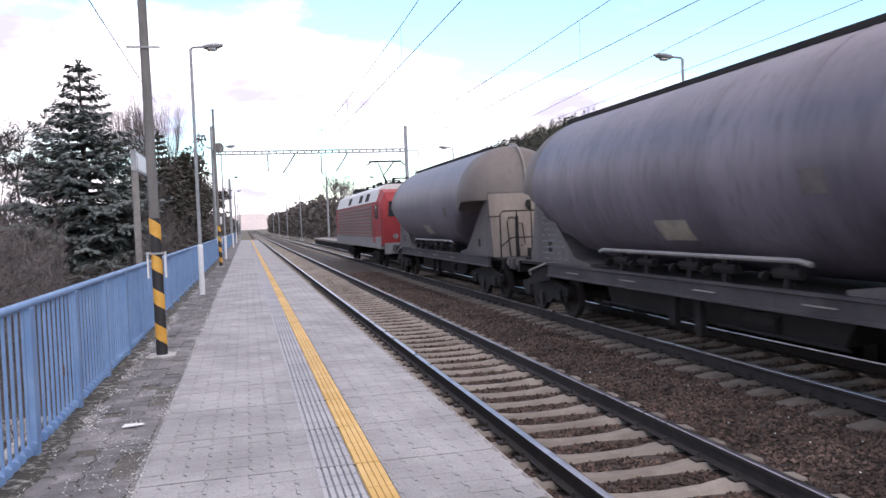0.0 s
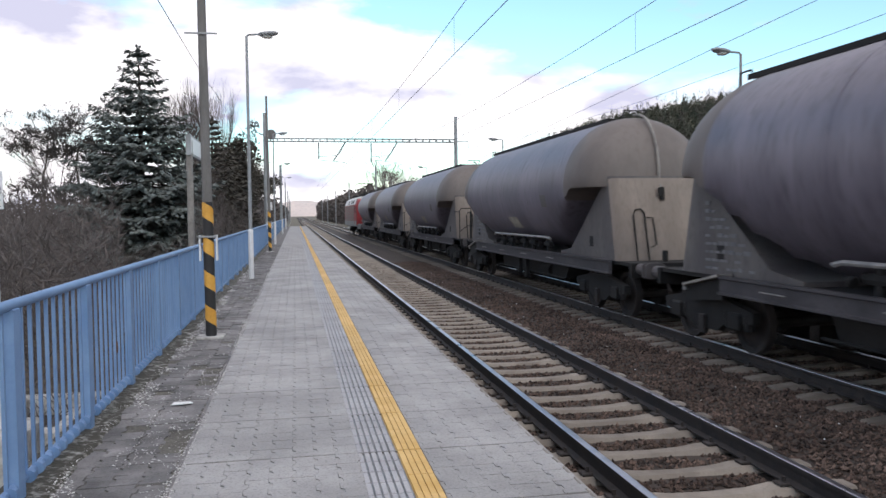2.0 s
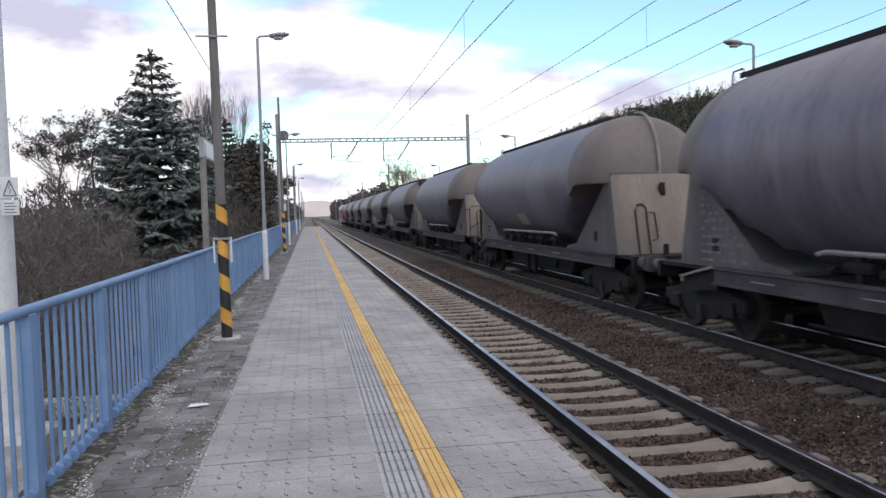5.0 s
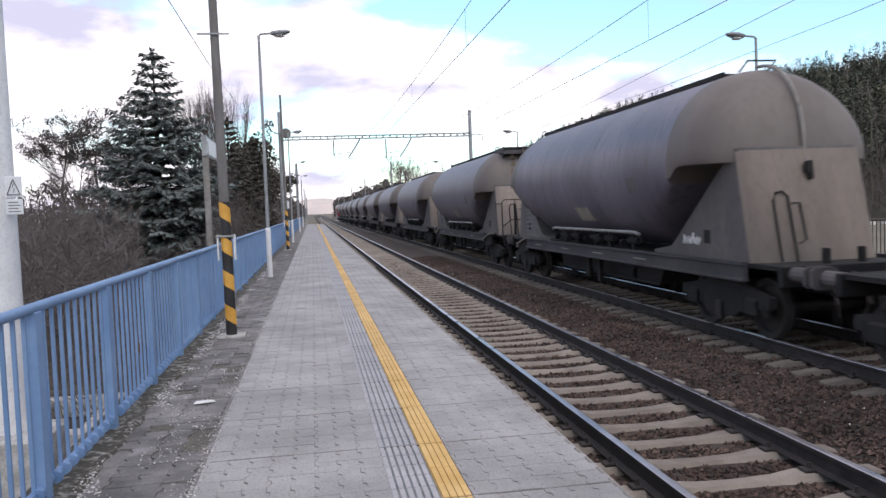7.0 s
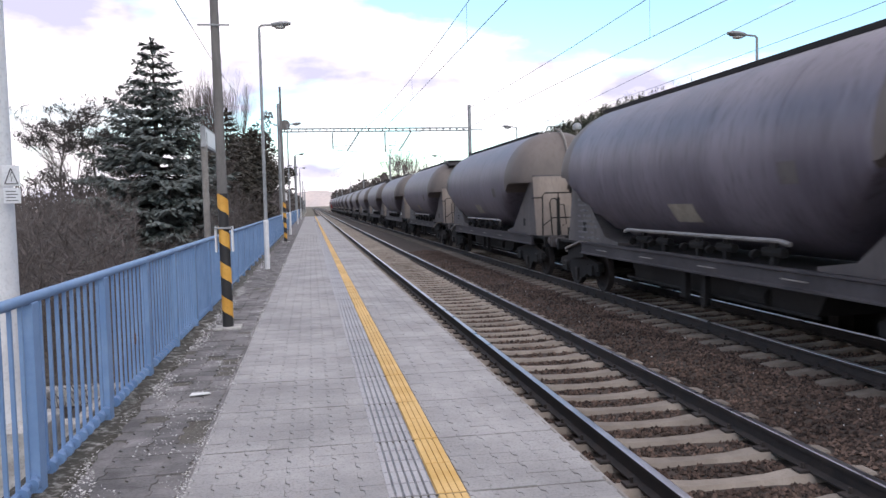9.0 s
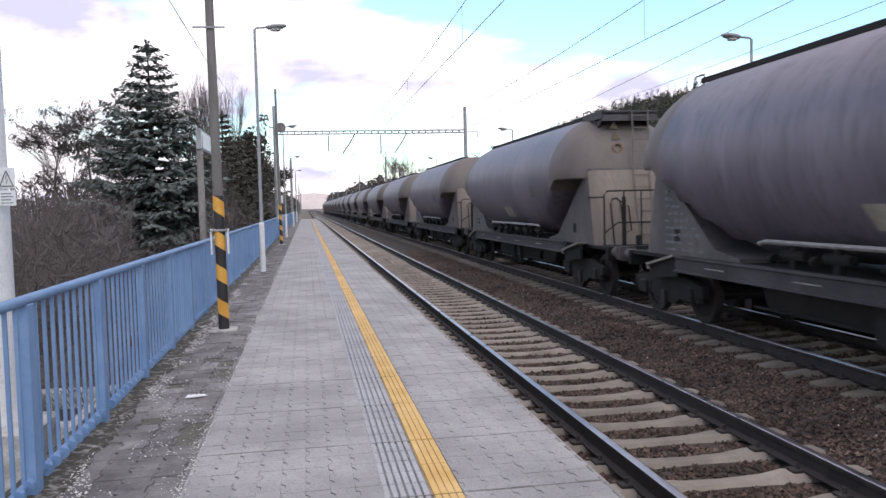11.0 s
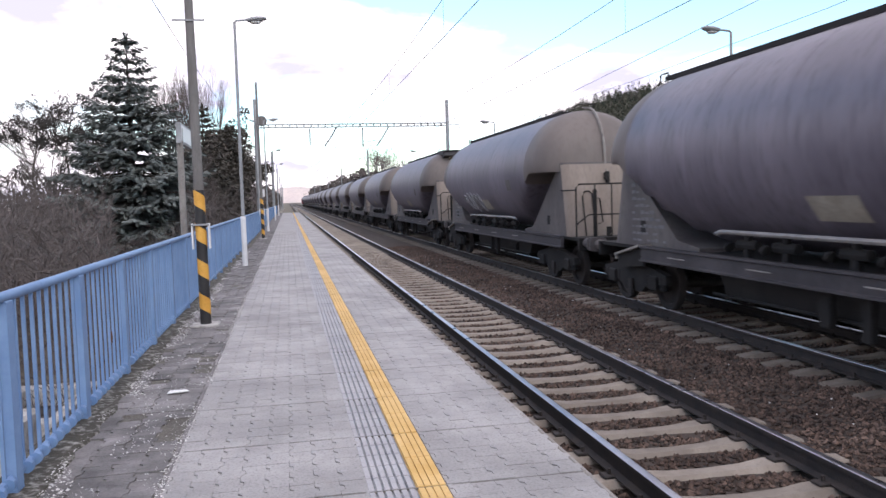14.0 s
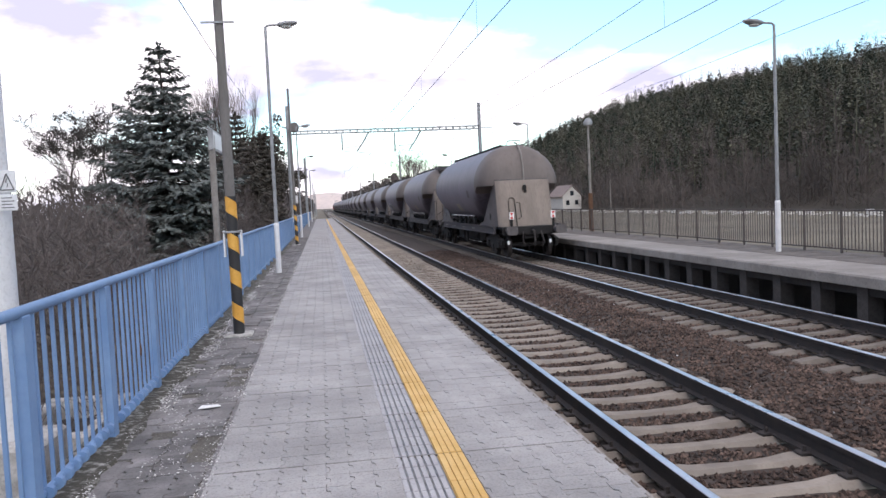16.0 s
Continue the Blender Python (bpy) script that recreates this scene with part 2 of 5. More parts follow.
M_LEAFLITTER = material("undergrowth_ground", (0.075, 0.062, 0.045), (0.14, 0.115, 0.085), 1.0, scale=0.6, fine=14, bump=0.8, c3=(0.05, 0.05, 0.03))
M_MEADOW = material("dry_meadow", (0.110, 0.096, 0.074), (0.185, 0.163, 0.125), 1.0, scale=0.12, fine=6, bump=0.5, c3=(0.115, 0.122, 0.07))
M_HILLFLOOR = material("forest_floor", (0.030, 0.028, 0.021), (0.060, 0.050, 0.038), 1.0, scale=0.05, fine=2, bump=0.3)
M_FOREST = material("hill_conifers", (0.046, 0.057, 0.048), (0.150, 0.150, 0.112), 0.95, spec=0.05, scale=0.13, lo=0.43, hi=0.60, fine=0.5, bump=0, island=0.18, c3=(0.05, 0.052, 0.036))
M_FORESTBARE = material("hill_bare_trees", (0.075, 0.064, 0.058), (0.145, 0.124, 0.113), 0.95, scale=0.04, fine=1, bump=0, island=0.25)
M_FARHILL = material("far_hill", (0.58, 0.50, 0.47), (0.68, 0.58, 0.52), 1.0, scale=0.01, fine=0.1, bump=0)
M_FARWOOD = material("distant_woods", (0.070, 0.060, 0.055), (0.125, 0.108, 0.098), 0.95, scale=0.1, fine=1, bump=0, island=0.3)
M_BROWNFENCE = material("brown_fence_paint", (0.055, 0.047, 0.045), (0.10, 0.083, 0.076), 0.7, scale=3, fine=40)
M_PLATR = material("far_platform_concrete", (0.17, 0.155, 0.14), (0.31, 0.29, 0.27), 0.9, scale=0.8, fine=30, bump=0.3)
M_PLATGRAVEL = material("dark_gravel", (0.085, 0.075, 0.068), (0.17, 0.155, 0.14), 0.95, scale=2, fine=22, bump=0.8, coords="World")
# concrete darkened so that the shade below the deck is in its colour
M_PIER = material("shade_dark_concrete", (0.040, 0.036, 0.035), (0.080, 0.072, 0.068), 0.9, scale=1.5, fine=25, bump=0.3)
M_HOUSE = material("house_wall", (0.52, 0.50, 0.47), (0.66, 0.64, 0.60), 0.9)
M_ROOF = material("house_roof", (0.20, 0.16, 0.15), (0.27, 0.22, 0.20), 0.9)
M_SIGNW = material("sign_white", (0.66, 0.67, 0.69), (0.74, 0.75, 0.77), 0.4, scale=3, bump=0)
M_SIGNTXT = material("sign_dark_mark", (0.10, 0.10, 0.11), (0.15, 0.15, 0.16), 0.6, bump=0)


# ---------- mesh tools ----------
class Shape:
    """Collects vertices and faces for one mesh."""

    def __init__(self):
        self.v, self.f = [], []

    def add(self, verts, faces):
        o = len(self.v)
        self.v += [tuple(p) for p in verts]
        self.f += [tuple(i + o for i in q) for q in faces]
        return self

    def box(self, x0, x1, y0, y1, z0, z1, bevel=0.0):
        if bevel <= 0:
            return self.add([(x, y, z) for z in (z0, z1) for y in (y0, y1) for x in (x0, x1)],
                            [(0, 2, 3, 1), (4, 5, 7, 6), (0, 1, 5, 4), (2, 6, 7, 3), (0, 4, 6, 2), (1, 3, 7, 5)])
        b = bevel
        ring = lambda i, z: [(x0 + i, y0 + i, z), (x1 - i, y0 + i, z), (x1 - i, y1 - i, z), (x0 + i, y1 - i, z)]
        vs = ring(b, z0) + ring(0, z0 + b) + ring(0, z1 - b) + ring(b, z1)
        fs = [(3, 2, 1, 0), (12, 13, 14, 15)]
        for k in range(3):
            for i in range(4):
                j = (i + 1) % 4
                fs.append((4 * k + i, 4 * k + j, 4 * k + 4 + j, 4 * k + 4 + i))
        return self.add(vs, fs)

    def prism(self, outline, axis, a, b):
        """An outline in the two other axes, drawn out along axis from a to b."""
        n = len(outline)
        put = {"x": lambda p, h: (h, p[0], p[1]), "y": lambda p, h: (p[0], h, p[1]), "z": lambda p, h: (p[0], p[1], h)}[axis]
        vs = [put(p, a) for p in outline] + [put(p, b) for p in outline]
        fs = [tuple(range(n))[::-1], tuple(range(n, 2 * n))] + [(i, (i + 1) % n, n + (i + 1) % n, n + i) for i in range(n)]
        return self.add(vs, fs)

    def rings(self, rings, caps=True):
        n = len(rings[0])
        vs = [p for r in rings for p in r]
        fs = [(k * n + i, k * n + (i + 1) % n, (k + 1) * n + (i + 1) % n, (k + 1) * n + i) for k in range(len(rings) - 1) for i in range(n)]
        if caps:
            fs += [tuple(range(n))[::-1], tuple(range((len(rings) - 1) * n, len(rings) * n))]
        return self.add(vs, fs)

    def tube(self, points, r0, r1=None, n=8, caps=True):
        r1 = r0 if r1 is None else r1
        pts = [Vector(p) for p in points]
        rings = []
        for i, p in enumerate(pts):
            d = (pts[min(i + 1, len(pts) - 1)] - pts[max(i - 1, 0)]).normalized()
            u = d.cross(Vector((0, 0, 1)) if abs(d.z) < 0.9 else Vector((1, 0, 0))).normalized()
            w = d.cross(u)
            r = r0 + (r1 - r0) * i / max(1, len(pts) - 1)
            rings.append([p + (u * math.cos(2 * math.pi * k / n) + w * math.sin(2 * math.pi * k / n)) * r for k in range(n)])
        return self.rings(rings, caps)

    def mesh(self, name, mat, smooth=False):
        me = bpy.data.meshes.new(name)
        me.from_pydata(self.v, [], self.f)
        me.validate()
        bm = bmesh.new()
        bm.from_mesh(me)
        bmesh.ops.recalc_face_normals(bm, faces=bm.faces)
        bm.to_mesh(me)
        bm.free()
        me.materials.append(mat)
        if smooth:
            me.shade_smooth()
            me.set_sharp_from_angle(angle=radians(40))
        return me

    def raw(self, name, mat):
        me = bpy.data.meshes.new(name)
        me.from_pydata(self.v, [], self.f)
        me.materials.append(mat)
        return me


def part(name, shape, mat, parent, label="", smooth=False, at=None):
    ob = new(name, shape.mesh(name, mat, smooth))
    ob.parent = parent
    if at is not None:
        ob.matrix_basis = at
    if label:
        tagged(ob, label)
    return ob


def share(name, me, parent, m):
    ob = new(name, me)
    ob.parent = parent
    ob.matrix_basis = m
    return ob


def thing(name, label, category, at=None, group="", kind=""):
    ob = new(name)
    if at is not None:
        ob.matrix_basis = at
    return tagged(ob, label, category, group, kind)


def solid(name, shape, mat, label, category="", kind="structure", smooth=False, group=""):
    return tagged(new(name, shape.mesh(name, mat, smooth)), label, category, group, kind)

# ---------- ground, tracks and platforms ----------
T1, T2 = 3.325, 7.40          # track centre lines
EDGE_X, EDGE_R = 1.63, 9.02   # platform edges
FENCE_X = -1.55
P = 0.55                      # platform height over the rail tops

sh = Shape()
sh.add([(-1500, -600, -0.62), (1500, -600, -0.62), (1500, 3000, -0.62), (-1500, 3000, -0.62)], [(0, 1, 2, 3)])
solid("ground", sh, M_MEADOW, "dry winter meadow reaching to the horizon", "ground")
sh = Shape()
nx, ny = 40, 90
for j in range(ny + 1):
    for i in range(nx + 1):
        x, y = -70 + 68.2 * i / nx, -15 + 200 * j / ny
        sh.v.append((x, y, -0.58 + 0.25 * noise.noise(Vector((x * 0.2, y * 0.2, 0))) + 0.3 * noise.noise(Vector((x * 0.05, y * 0.05, 3))) * (i < nx - 2)))
sh.f = [(j * (nx + 1) + i, j * (nx + 1) + i + 1, (j + 1) * (nx + 1) + i + 1, (j + 1) * (nx + 1) + i) for j in range(ny) for i in range(nx)]
solid("undergrowth_ground", sh, M_LEAFLITTER, "brown leaf-littered ground below the platform fence", "ground")

# ballast bed with a low hump between the tracks
BED = [(EDGE_X + 0.02, -0.6), (EDGE_X + 0.02, -0.30), (1.95, -0.27), (2.3, -0.235), (4.35, -0.235), (4.75, -0.22), (5.36, -0.16), (5.95, -0.22), (6.3, -0.235), (8.5, -0.235), (9.3, -0.32), (10.2, -0.5), (10.2, -0.6)]
sh = Shape()
sh.prism(BED, "y", -40, 900)
ballast = solid("ballast_bed", sh, M_BALLAST, "brown crushed-stone ballast bed under both tracks", "ballast")

RAIL = [(-0.075, -0.172), (0.075, -0.172), (0.075, -0.160), (0.012, -0.145), (0.010, -0.052), (0.036, -0.040), (0.036, -0.006), (-0.036, -0.006), (-0.036, -0.040), (-0.010, -0.052), (-0.012, -0.145), (-0.075, -0.160)]
TOP = [(-0.036, -0.006), (0.036, -0.006), (0.034, -0.001), (0.026, 0.001), (-0.026, 0.001), (-0.034, -0.001)]


def sleeper_mesh():
    """A concrete sleeper, high at the rail seats and waisted in the middle."""
    sh, rings = Shape(), []
    for x, top, w in ((-1.29, -0.235, 0.24), (-1.27, -0.205, 0.27), (-0.98, -0.178, 0.28), (-0.55, -0.178, 0.28), (-0.34, -0.198, 0.24), (0, -0.205, 0.22), (0.34, -0.198, 0.24), (0.55, -0.178, 0.28), (0.98, -0.178, 0.28), (1.27, -0.205, 0.27), (1.29, -0.235, 0.24)):
        h = w / 2
        rings.append([(x, -h, -0.36), (x, -h, top - 0.05), (x, -h + 0.05, top), (x, h - 0.05, top), (x, h, top - 0.05), (x, h, -0.36)])
    sh.rings(rings)
    me = sh.mesh("sleeper", M_SLEEPER)
    return me


def clip_mesh():
    sh = Shape()
    for s in (-1, 1):
        sh.box(s * 0.115 - 0.05, s * 0.115 + 0.05, -0.06, 0.06, -0.178, -0.150, 0.008)
        sh.tube([(s * 0.10, 0, -0.16), (s * 0.10, 0, -0.105)], 0.016, n=6)
    return sh.mesh("rail_fastening", M_RUST)


SLEEPER, CLIP = sleeper_mesh(), clip_mesh()
# track 2 copy with dirt and train shade in its colour
SLEEPER_DIRTSHADE = SLEEPER.copy()
SLEEPER_DIRTSHADE.materials[0] = M_SLEEPERDIRTSHADE


def track(name, x, y0, n_far, label):
    t = thing(name, label, "railway track", pose(x, 0, 0), "railway tracks", "structure")
    for s in (-1, 1):
        r = Shape()
        r.prism([(s * 0.7525 + px, pz) for px, pz in RAIL], "y", -40, 900)
        rail = part("rail", r, M_RUST, t)
        r = Shape()
        r.prism([(s * 0.7525 + px, pz) for px, pz in TOP], "y", -40, 900)
        part("rail_head", r, M_RAILTOP, rail, "polished shiny running surface")
    for i in range(-14, n_far):
        y = y0 + 0.5975 * i
        share("sleeper", SLEEPER if x < 5 else SLEEPER_DIRTSHADE, t, pose(random.uniform(-0.012, 0.012), y, 0, 0, 0, random.uniform(-0.5, 0.5)))
        if i < 45:
            for s in (-1, 1):
                share("rail_fastening", CLIP, t, pose(s * 0.7525, y, 0))
    far = Shape()
    for i in range(n_far, n_far + 500):
        y = y0 + 0.5975 * i
        far.box(-1.29, 1.29, y - 0.13, y + 0.13, -0.3, -0.19)
    tagged(part("far_sleepers", far, M_SLEEPER, t), kind="stuff")
    return t


track("track_1", T1, 6.01, 150, "railway track with shiny rails on concrete sleepers")
track("track_2", T2, 7.75, 130, "railway track used by the freight train, concrete sleepers")

# camera-side platform: slab body, edge beam, and surfaces laid on it
sh = Shape()
sh.box(-1.72, EDGE_X - 0.03, -12, 118, -0.6, P - 0.035)
solid("platform_body", sh, M_JOINT, "concrete body of the station platform", "platform")
sh = Shape()
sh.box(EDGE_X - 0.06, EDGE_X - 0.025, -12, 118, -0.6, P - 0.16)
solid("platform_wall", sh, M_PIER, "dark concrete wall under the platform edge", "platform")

# platform on the far side of the tracks
platform_r = thing("far_platform", "raised concrete platform on piers beyond the tracks", "platform", kind="structure")
sh = Shape()
sh.prism([(EDGE_R, P - 0.20), (EDGE_R, P - 0.03), (EDGE_R + 0.03, P), (11.9, P), (11.9, P - 0.25), (9.9, P - 0.25), (9.6, P - 0.2)], "y", -14, 112)
part("deck", sh, M_PLATR, platform_r)
part("gravel_strip", Shape().box(10.45, 11.88, -14, 112, P - 0.05, P + 0.006), M_PLATGRAVEL, platform_r, "dark gravel strip beside the railing")
# core and beam are painted in the under-deck shade colour
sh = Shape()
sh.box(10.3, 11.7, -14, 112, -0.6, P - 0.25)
part("core", sh, M_DECKSHADE, platform_r)
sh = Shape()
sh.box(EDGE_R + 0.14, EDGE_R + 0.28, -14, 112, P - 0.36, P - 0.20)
part("beam", sh, M_DECKSHADE, platform_r)
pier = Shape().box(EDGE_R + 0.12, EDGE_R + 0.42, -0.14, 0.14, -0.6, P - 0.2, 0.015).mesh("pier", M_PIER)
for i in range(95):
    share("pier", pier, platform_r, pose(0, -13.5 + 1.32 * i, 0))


# ---------- fences ----------
def blue_fence():
    f = thing("blue_fence", "blue painted steel railing with vertical bars along the platform", "railing", pose(FENCE_X, 0, 0))
    y0, y1 = -6.0, 118.0
    part("top_rail", Shape().tube([(0, y0, P + 1.10), (0, 5.35, P + 1.10)], 0.030, n=10), M_BLUE, f, smooth=True)
    part("top_rail", Shape().tube([(0, 5.352, P + 1.10), (0, y1, P + 1.10)], 0.030, n=10), M_BLUE, f, smooth=True)
    part("bottom_rail", Shape().tube([(0, y0, P + 0.10), (0, y1, P + 0.10)], 0.022, n=8), M_BLUE, f, smooth=True)
    post = Shape().box(-0.03, 0.03, -0.055, 0.055, P - 0.3, P + 1.08, 0.006).mesh("post", M_BLUE)
    bar = Shape().box(-0.010, 0.010, -0.011, 0.011, P + 0.10, P + 1.08).mesh("bar", M_BLUE)
    stub = Shape().tube([(0.022, -0.022, P + 0.10), (0.022, 0.022, P + 0.10)], 0.037, n=9).mesh("bar_foot", M_BLUE, True)
    far = Shape()
    span, per = 1.568, 10
    y = 4.745 - 7 * span
    while y < y1:
        share("post", post, f, pose(0, y, 0))
        for i in range(1, per):
            yy = y + span * i / per
            if 3.0 < yy < 20:
                share("bar", bar, f, pose(0, yy, 0))
                if yy < 14:
                    share("bar_foot", stub, f, pose(0, yy, 0))
            else:
                far.box(-0.010, 0.010, yy - 0.011, yy + 0.011, P + 0.10, P + 1.08)
        y += span
    part("rust_patch", Shape().prism([(7.25, P + 0.42), (7.29, P + 0.40), (7.31, P + 0.44), (7.30, P + 0.50), (7.26, P + 0.49)], "x", 0.0, 0.016), M_RUSTSPOT, f, "brown rust spot on a bar")
    tagged(part("far_railing", far, M_BLUE, f), kind="stuff")
    return f


def brown_fence():
    f = thing("brown_fence", "rusty brown steel railing on the far platform", "railing", pose(11.62, 0, 0))
    part("top_rail", Shape().box(-0.025, 0.025, -14, 110, P + 0.96, P + 0.995), M_BROWNFENCE, f)
    part("bottom_rail", Shape().box(-0.015, 0.015, -14, 110, P + 0.09, P + 0.12), M_BROWNFENCE, f)
    post = Shape().box(-0.022, 0.022, -0.02, 0.02, P - 0.1, P + 0.99).mesh("post", M_BROWNFENCE)
    bar = Shape().box(-0.007, 0.007, -0.009, 0.009, P + 0.1, P + 0.97).mesh("bar", M_BROWNFENCE)
    far = Shape()
    y, n = -12.74, 0
    while y < 110:
        share("post", post, f, pose(0, y, 0))
        for i in range(1, 12):
            yy = y + 1.415 * i / 12
            if 12 < yy < 42:
                share("bar", bar, f, pose(0, yy, 0))
            else:
                far.box(-0.007, 0.007, yy - 0.009, yy + 0.009, P + 0.1, P + 0.97)
        y += 1.415
    tagged(part("far_railing", far, M_BROWNFENCE, f), kind="stuff")
    return f


blue_fence()
brown_fence()

# ---------- the freight train ----------
WAGON_L, SPEED, FIRST = 16.21, 21.817, 18.92   # pitch, metres a second, rear buffers of the first wagon at 0 s
TR, TZ, TX = 1.50, 2.70, 1.56                 # tank radius, axis height, half width


def tank_ring(y, n=40):
    """Cross-section of the tank at y: a full circle in the middle, its underside cut off by slopes towards the ends."""
    e = min(y, WAGON_L - y)
    u = min(1.0, max(0.0, (2.98 - e) / 1.23))
    s, sx = (1 - u ** 2.25) ** (1 / 2.25), (1 - u ** 3.2) ** (1 / 3.2)
    cut = TZ - 1.5 * min(1.0, max(0.0, (e - 2.75) / 2.0)) - 0.05
    ring = []
    for i in range(n):
        a = 2 * math.pi * i / n
        x, z = TX * math.cos(a) * sx, TR * math.sin(a)
        z = TZ + (z * s if z > 0 else z)
        ring.append((x, y, max(z, cut)))
    return ring


def tank_part(name, ys, mat, parent):
    sh = Shape()
    sh.rings([tank_ring(y) for y in ys])
    return part(name, sh, mat, parent, smooth=True)


def end_box(w, flip):
    """Housing under the hood: leaning end wall with rounded edges, side plates that slope down to the frame."""
    prof = [(1.30, 1.13), (1.50, 2.0), (1.70, 2.86), (2.15, 2.64), (4.0, 1.30), (4.75, 1.20), (4.75, 1.13)]
    rings = []
    for x, inset in ((-1.04, 0.26), (-1.02, 0.15), (-0.96, 0.055), (-0.85, 0.0), (0.85, 0.0), (0.96, 0.055), (1.02, 0.15), (1.04, 0.26)):
        r = []
        for i, (y, z) in enumerate(prof):
            e = y + (inset if i < 3 else 0.0)
            flare = 1.0 + 0.01 * (2.64 - z) / 1.5
            r.append((x * flare, (WAGON_L - e) if flip else e, z))
        rings.append(r)
    sh = Shape()
    sh.rings(rings)
    b = part("end_box", sh, M_PLATE, w, "dirty grey end housing with sloping side plates", True)
    wall = Shape()
    pts = []
    skin = [(-1.021, 0.152), (-0.962, 0.05), (-0.85, -0.006), (0.85, -0.006), (0.962, 0.05), (1.021, 0.152)]
    for y, z in prof[:2] + [(1.685, 2.80), (1.72, 2.85)]:
        fl = 1.0 + 0.01 * (2.64 - z) / 1.5
        loop = [(x * fl, y + v) for x, v in skin] + [(x * fl * 0.97, y + v + 0.03) for x, v in skin[::-1]]
        pts.append([(x, (WAGON_L - v) if flip else v, z) for x, v in loop])
    wall.rings(pts)
    part("end_wall", wall, M_BOX, b, "end wall caked with beige cement dust", True)
    y = (lambda v: WAGON_L - v) if flip else (lambda v: v)
    d = Shape()
    d.box(-1.054, -1.035, min(y(2.6), y(2.8)), max(y(2.6), y(2.8)), 1.38, 1.6, 0.004)
    part("hatch", d, M_CHASSIS, b)
    return b


def bogie(w, yc):
    b = part("bogie_bolster", Shape().box(-0.9, 0.9, yc - 0.25, yc + 0.25, 0.55, 0.85, 0.03), M_CHASSIS, w)
    for s in (-1, 1):
        fr = Shape()
        x0, x1 = (s * 1.0 - 0.06, s * 1.0 + 0.06)
        fr.prism([(yc - 1.35, 0.50), (yc - 1.35, 0.66), (yc - 0.5, 0.80), (yc + 0.5, 0.80), (yc + 1.35, 0.66), (yc + 1.35, 0.50), (yc + 0.6, 0.42), (yc + 0.35, 0.28), (yc - 0.35, 0.28), (yc - 0.6, 0.42)], "x", x0, x1)
        for k in (-0.9, 0.9):
            fr.box(x0 - 0.05, x1 + 0.05, yc + k - 0.16, yc + k + 0.16, 0.36, 0.62, 0.03)
            for q in (-0.27, 0.27):
                fr.tube([(s * 1.0, yc + k + q, 0.38), (s * 1.0, yc + k + q, 0.62)], 0.075, n=8)
        part("side_frame", fr, M_CHASSIS, b)
        part("brake_gear", Shape().box(s * 1.1 - 0.02, s * 1.1 + 0.03, yc - 0.06, yc + 0.1, 0.2, 0.5, 0.01), M_RUST, b)
    for k in (-0.9, 0.9):
        ws = Shape()
        for s in (-1, 1):
            prof = [(0.30, s * 0.68), (0.455, s * 0.675), (0.46, s * 0.74), (0.455, s * 0.81), (0.36, s * 0.80), (0.34, s * 0.76), (0.12, s * 0.77), (0.10, s * 0.86), (0.0, s * 0.86)]
            ws.rings([[(x, yc + k + r * math.cos(2 * math.pi * i / 28), 0.46 + r * math.sin(2 * math.pi * i / 28)) for i in range(28)] for r, x in prof], caps=False)
        ws.tube([(-0.7, yc + k, 0.46), (0.7, yc + k, 0.46)], 0.08, n=10)
        part("wheelset", ws, M_RUST, b, smooth=True)


def buffers(w, y, out):
    for s in (-1, 1):
        sh = Shape()
        sh.tube([(s * 0.875, y + out * 0.62, 1.02), (s * 0.875, y + out * 0.14, 1.02)], 0.11, n=12)
        rx, rz = 0.19, 0.15
        face = [(s * 0.875 + rx * max(-1, min(1, 1.25 * math.cos(a))), 1.02 + rz * max(-1, min(1, 1.2 * math.sin(a)))) for a in [2 * math.pi * i / 20 for i in range(20)]]
        sh.prism(face, "y", y - out * 0.10, y - out * 0.05)
        sh.tube([(s * 0.875, y + out * 0.14, 1.02), (s * 0.875, y - out * 0.06, 1.02)], 0.075, n=10)
        part("buffer", sh, M_PLATE, w)


def hoop(points, r=0.017):
    return Shape().tube(points, r, n=6)


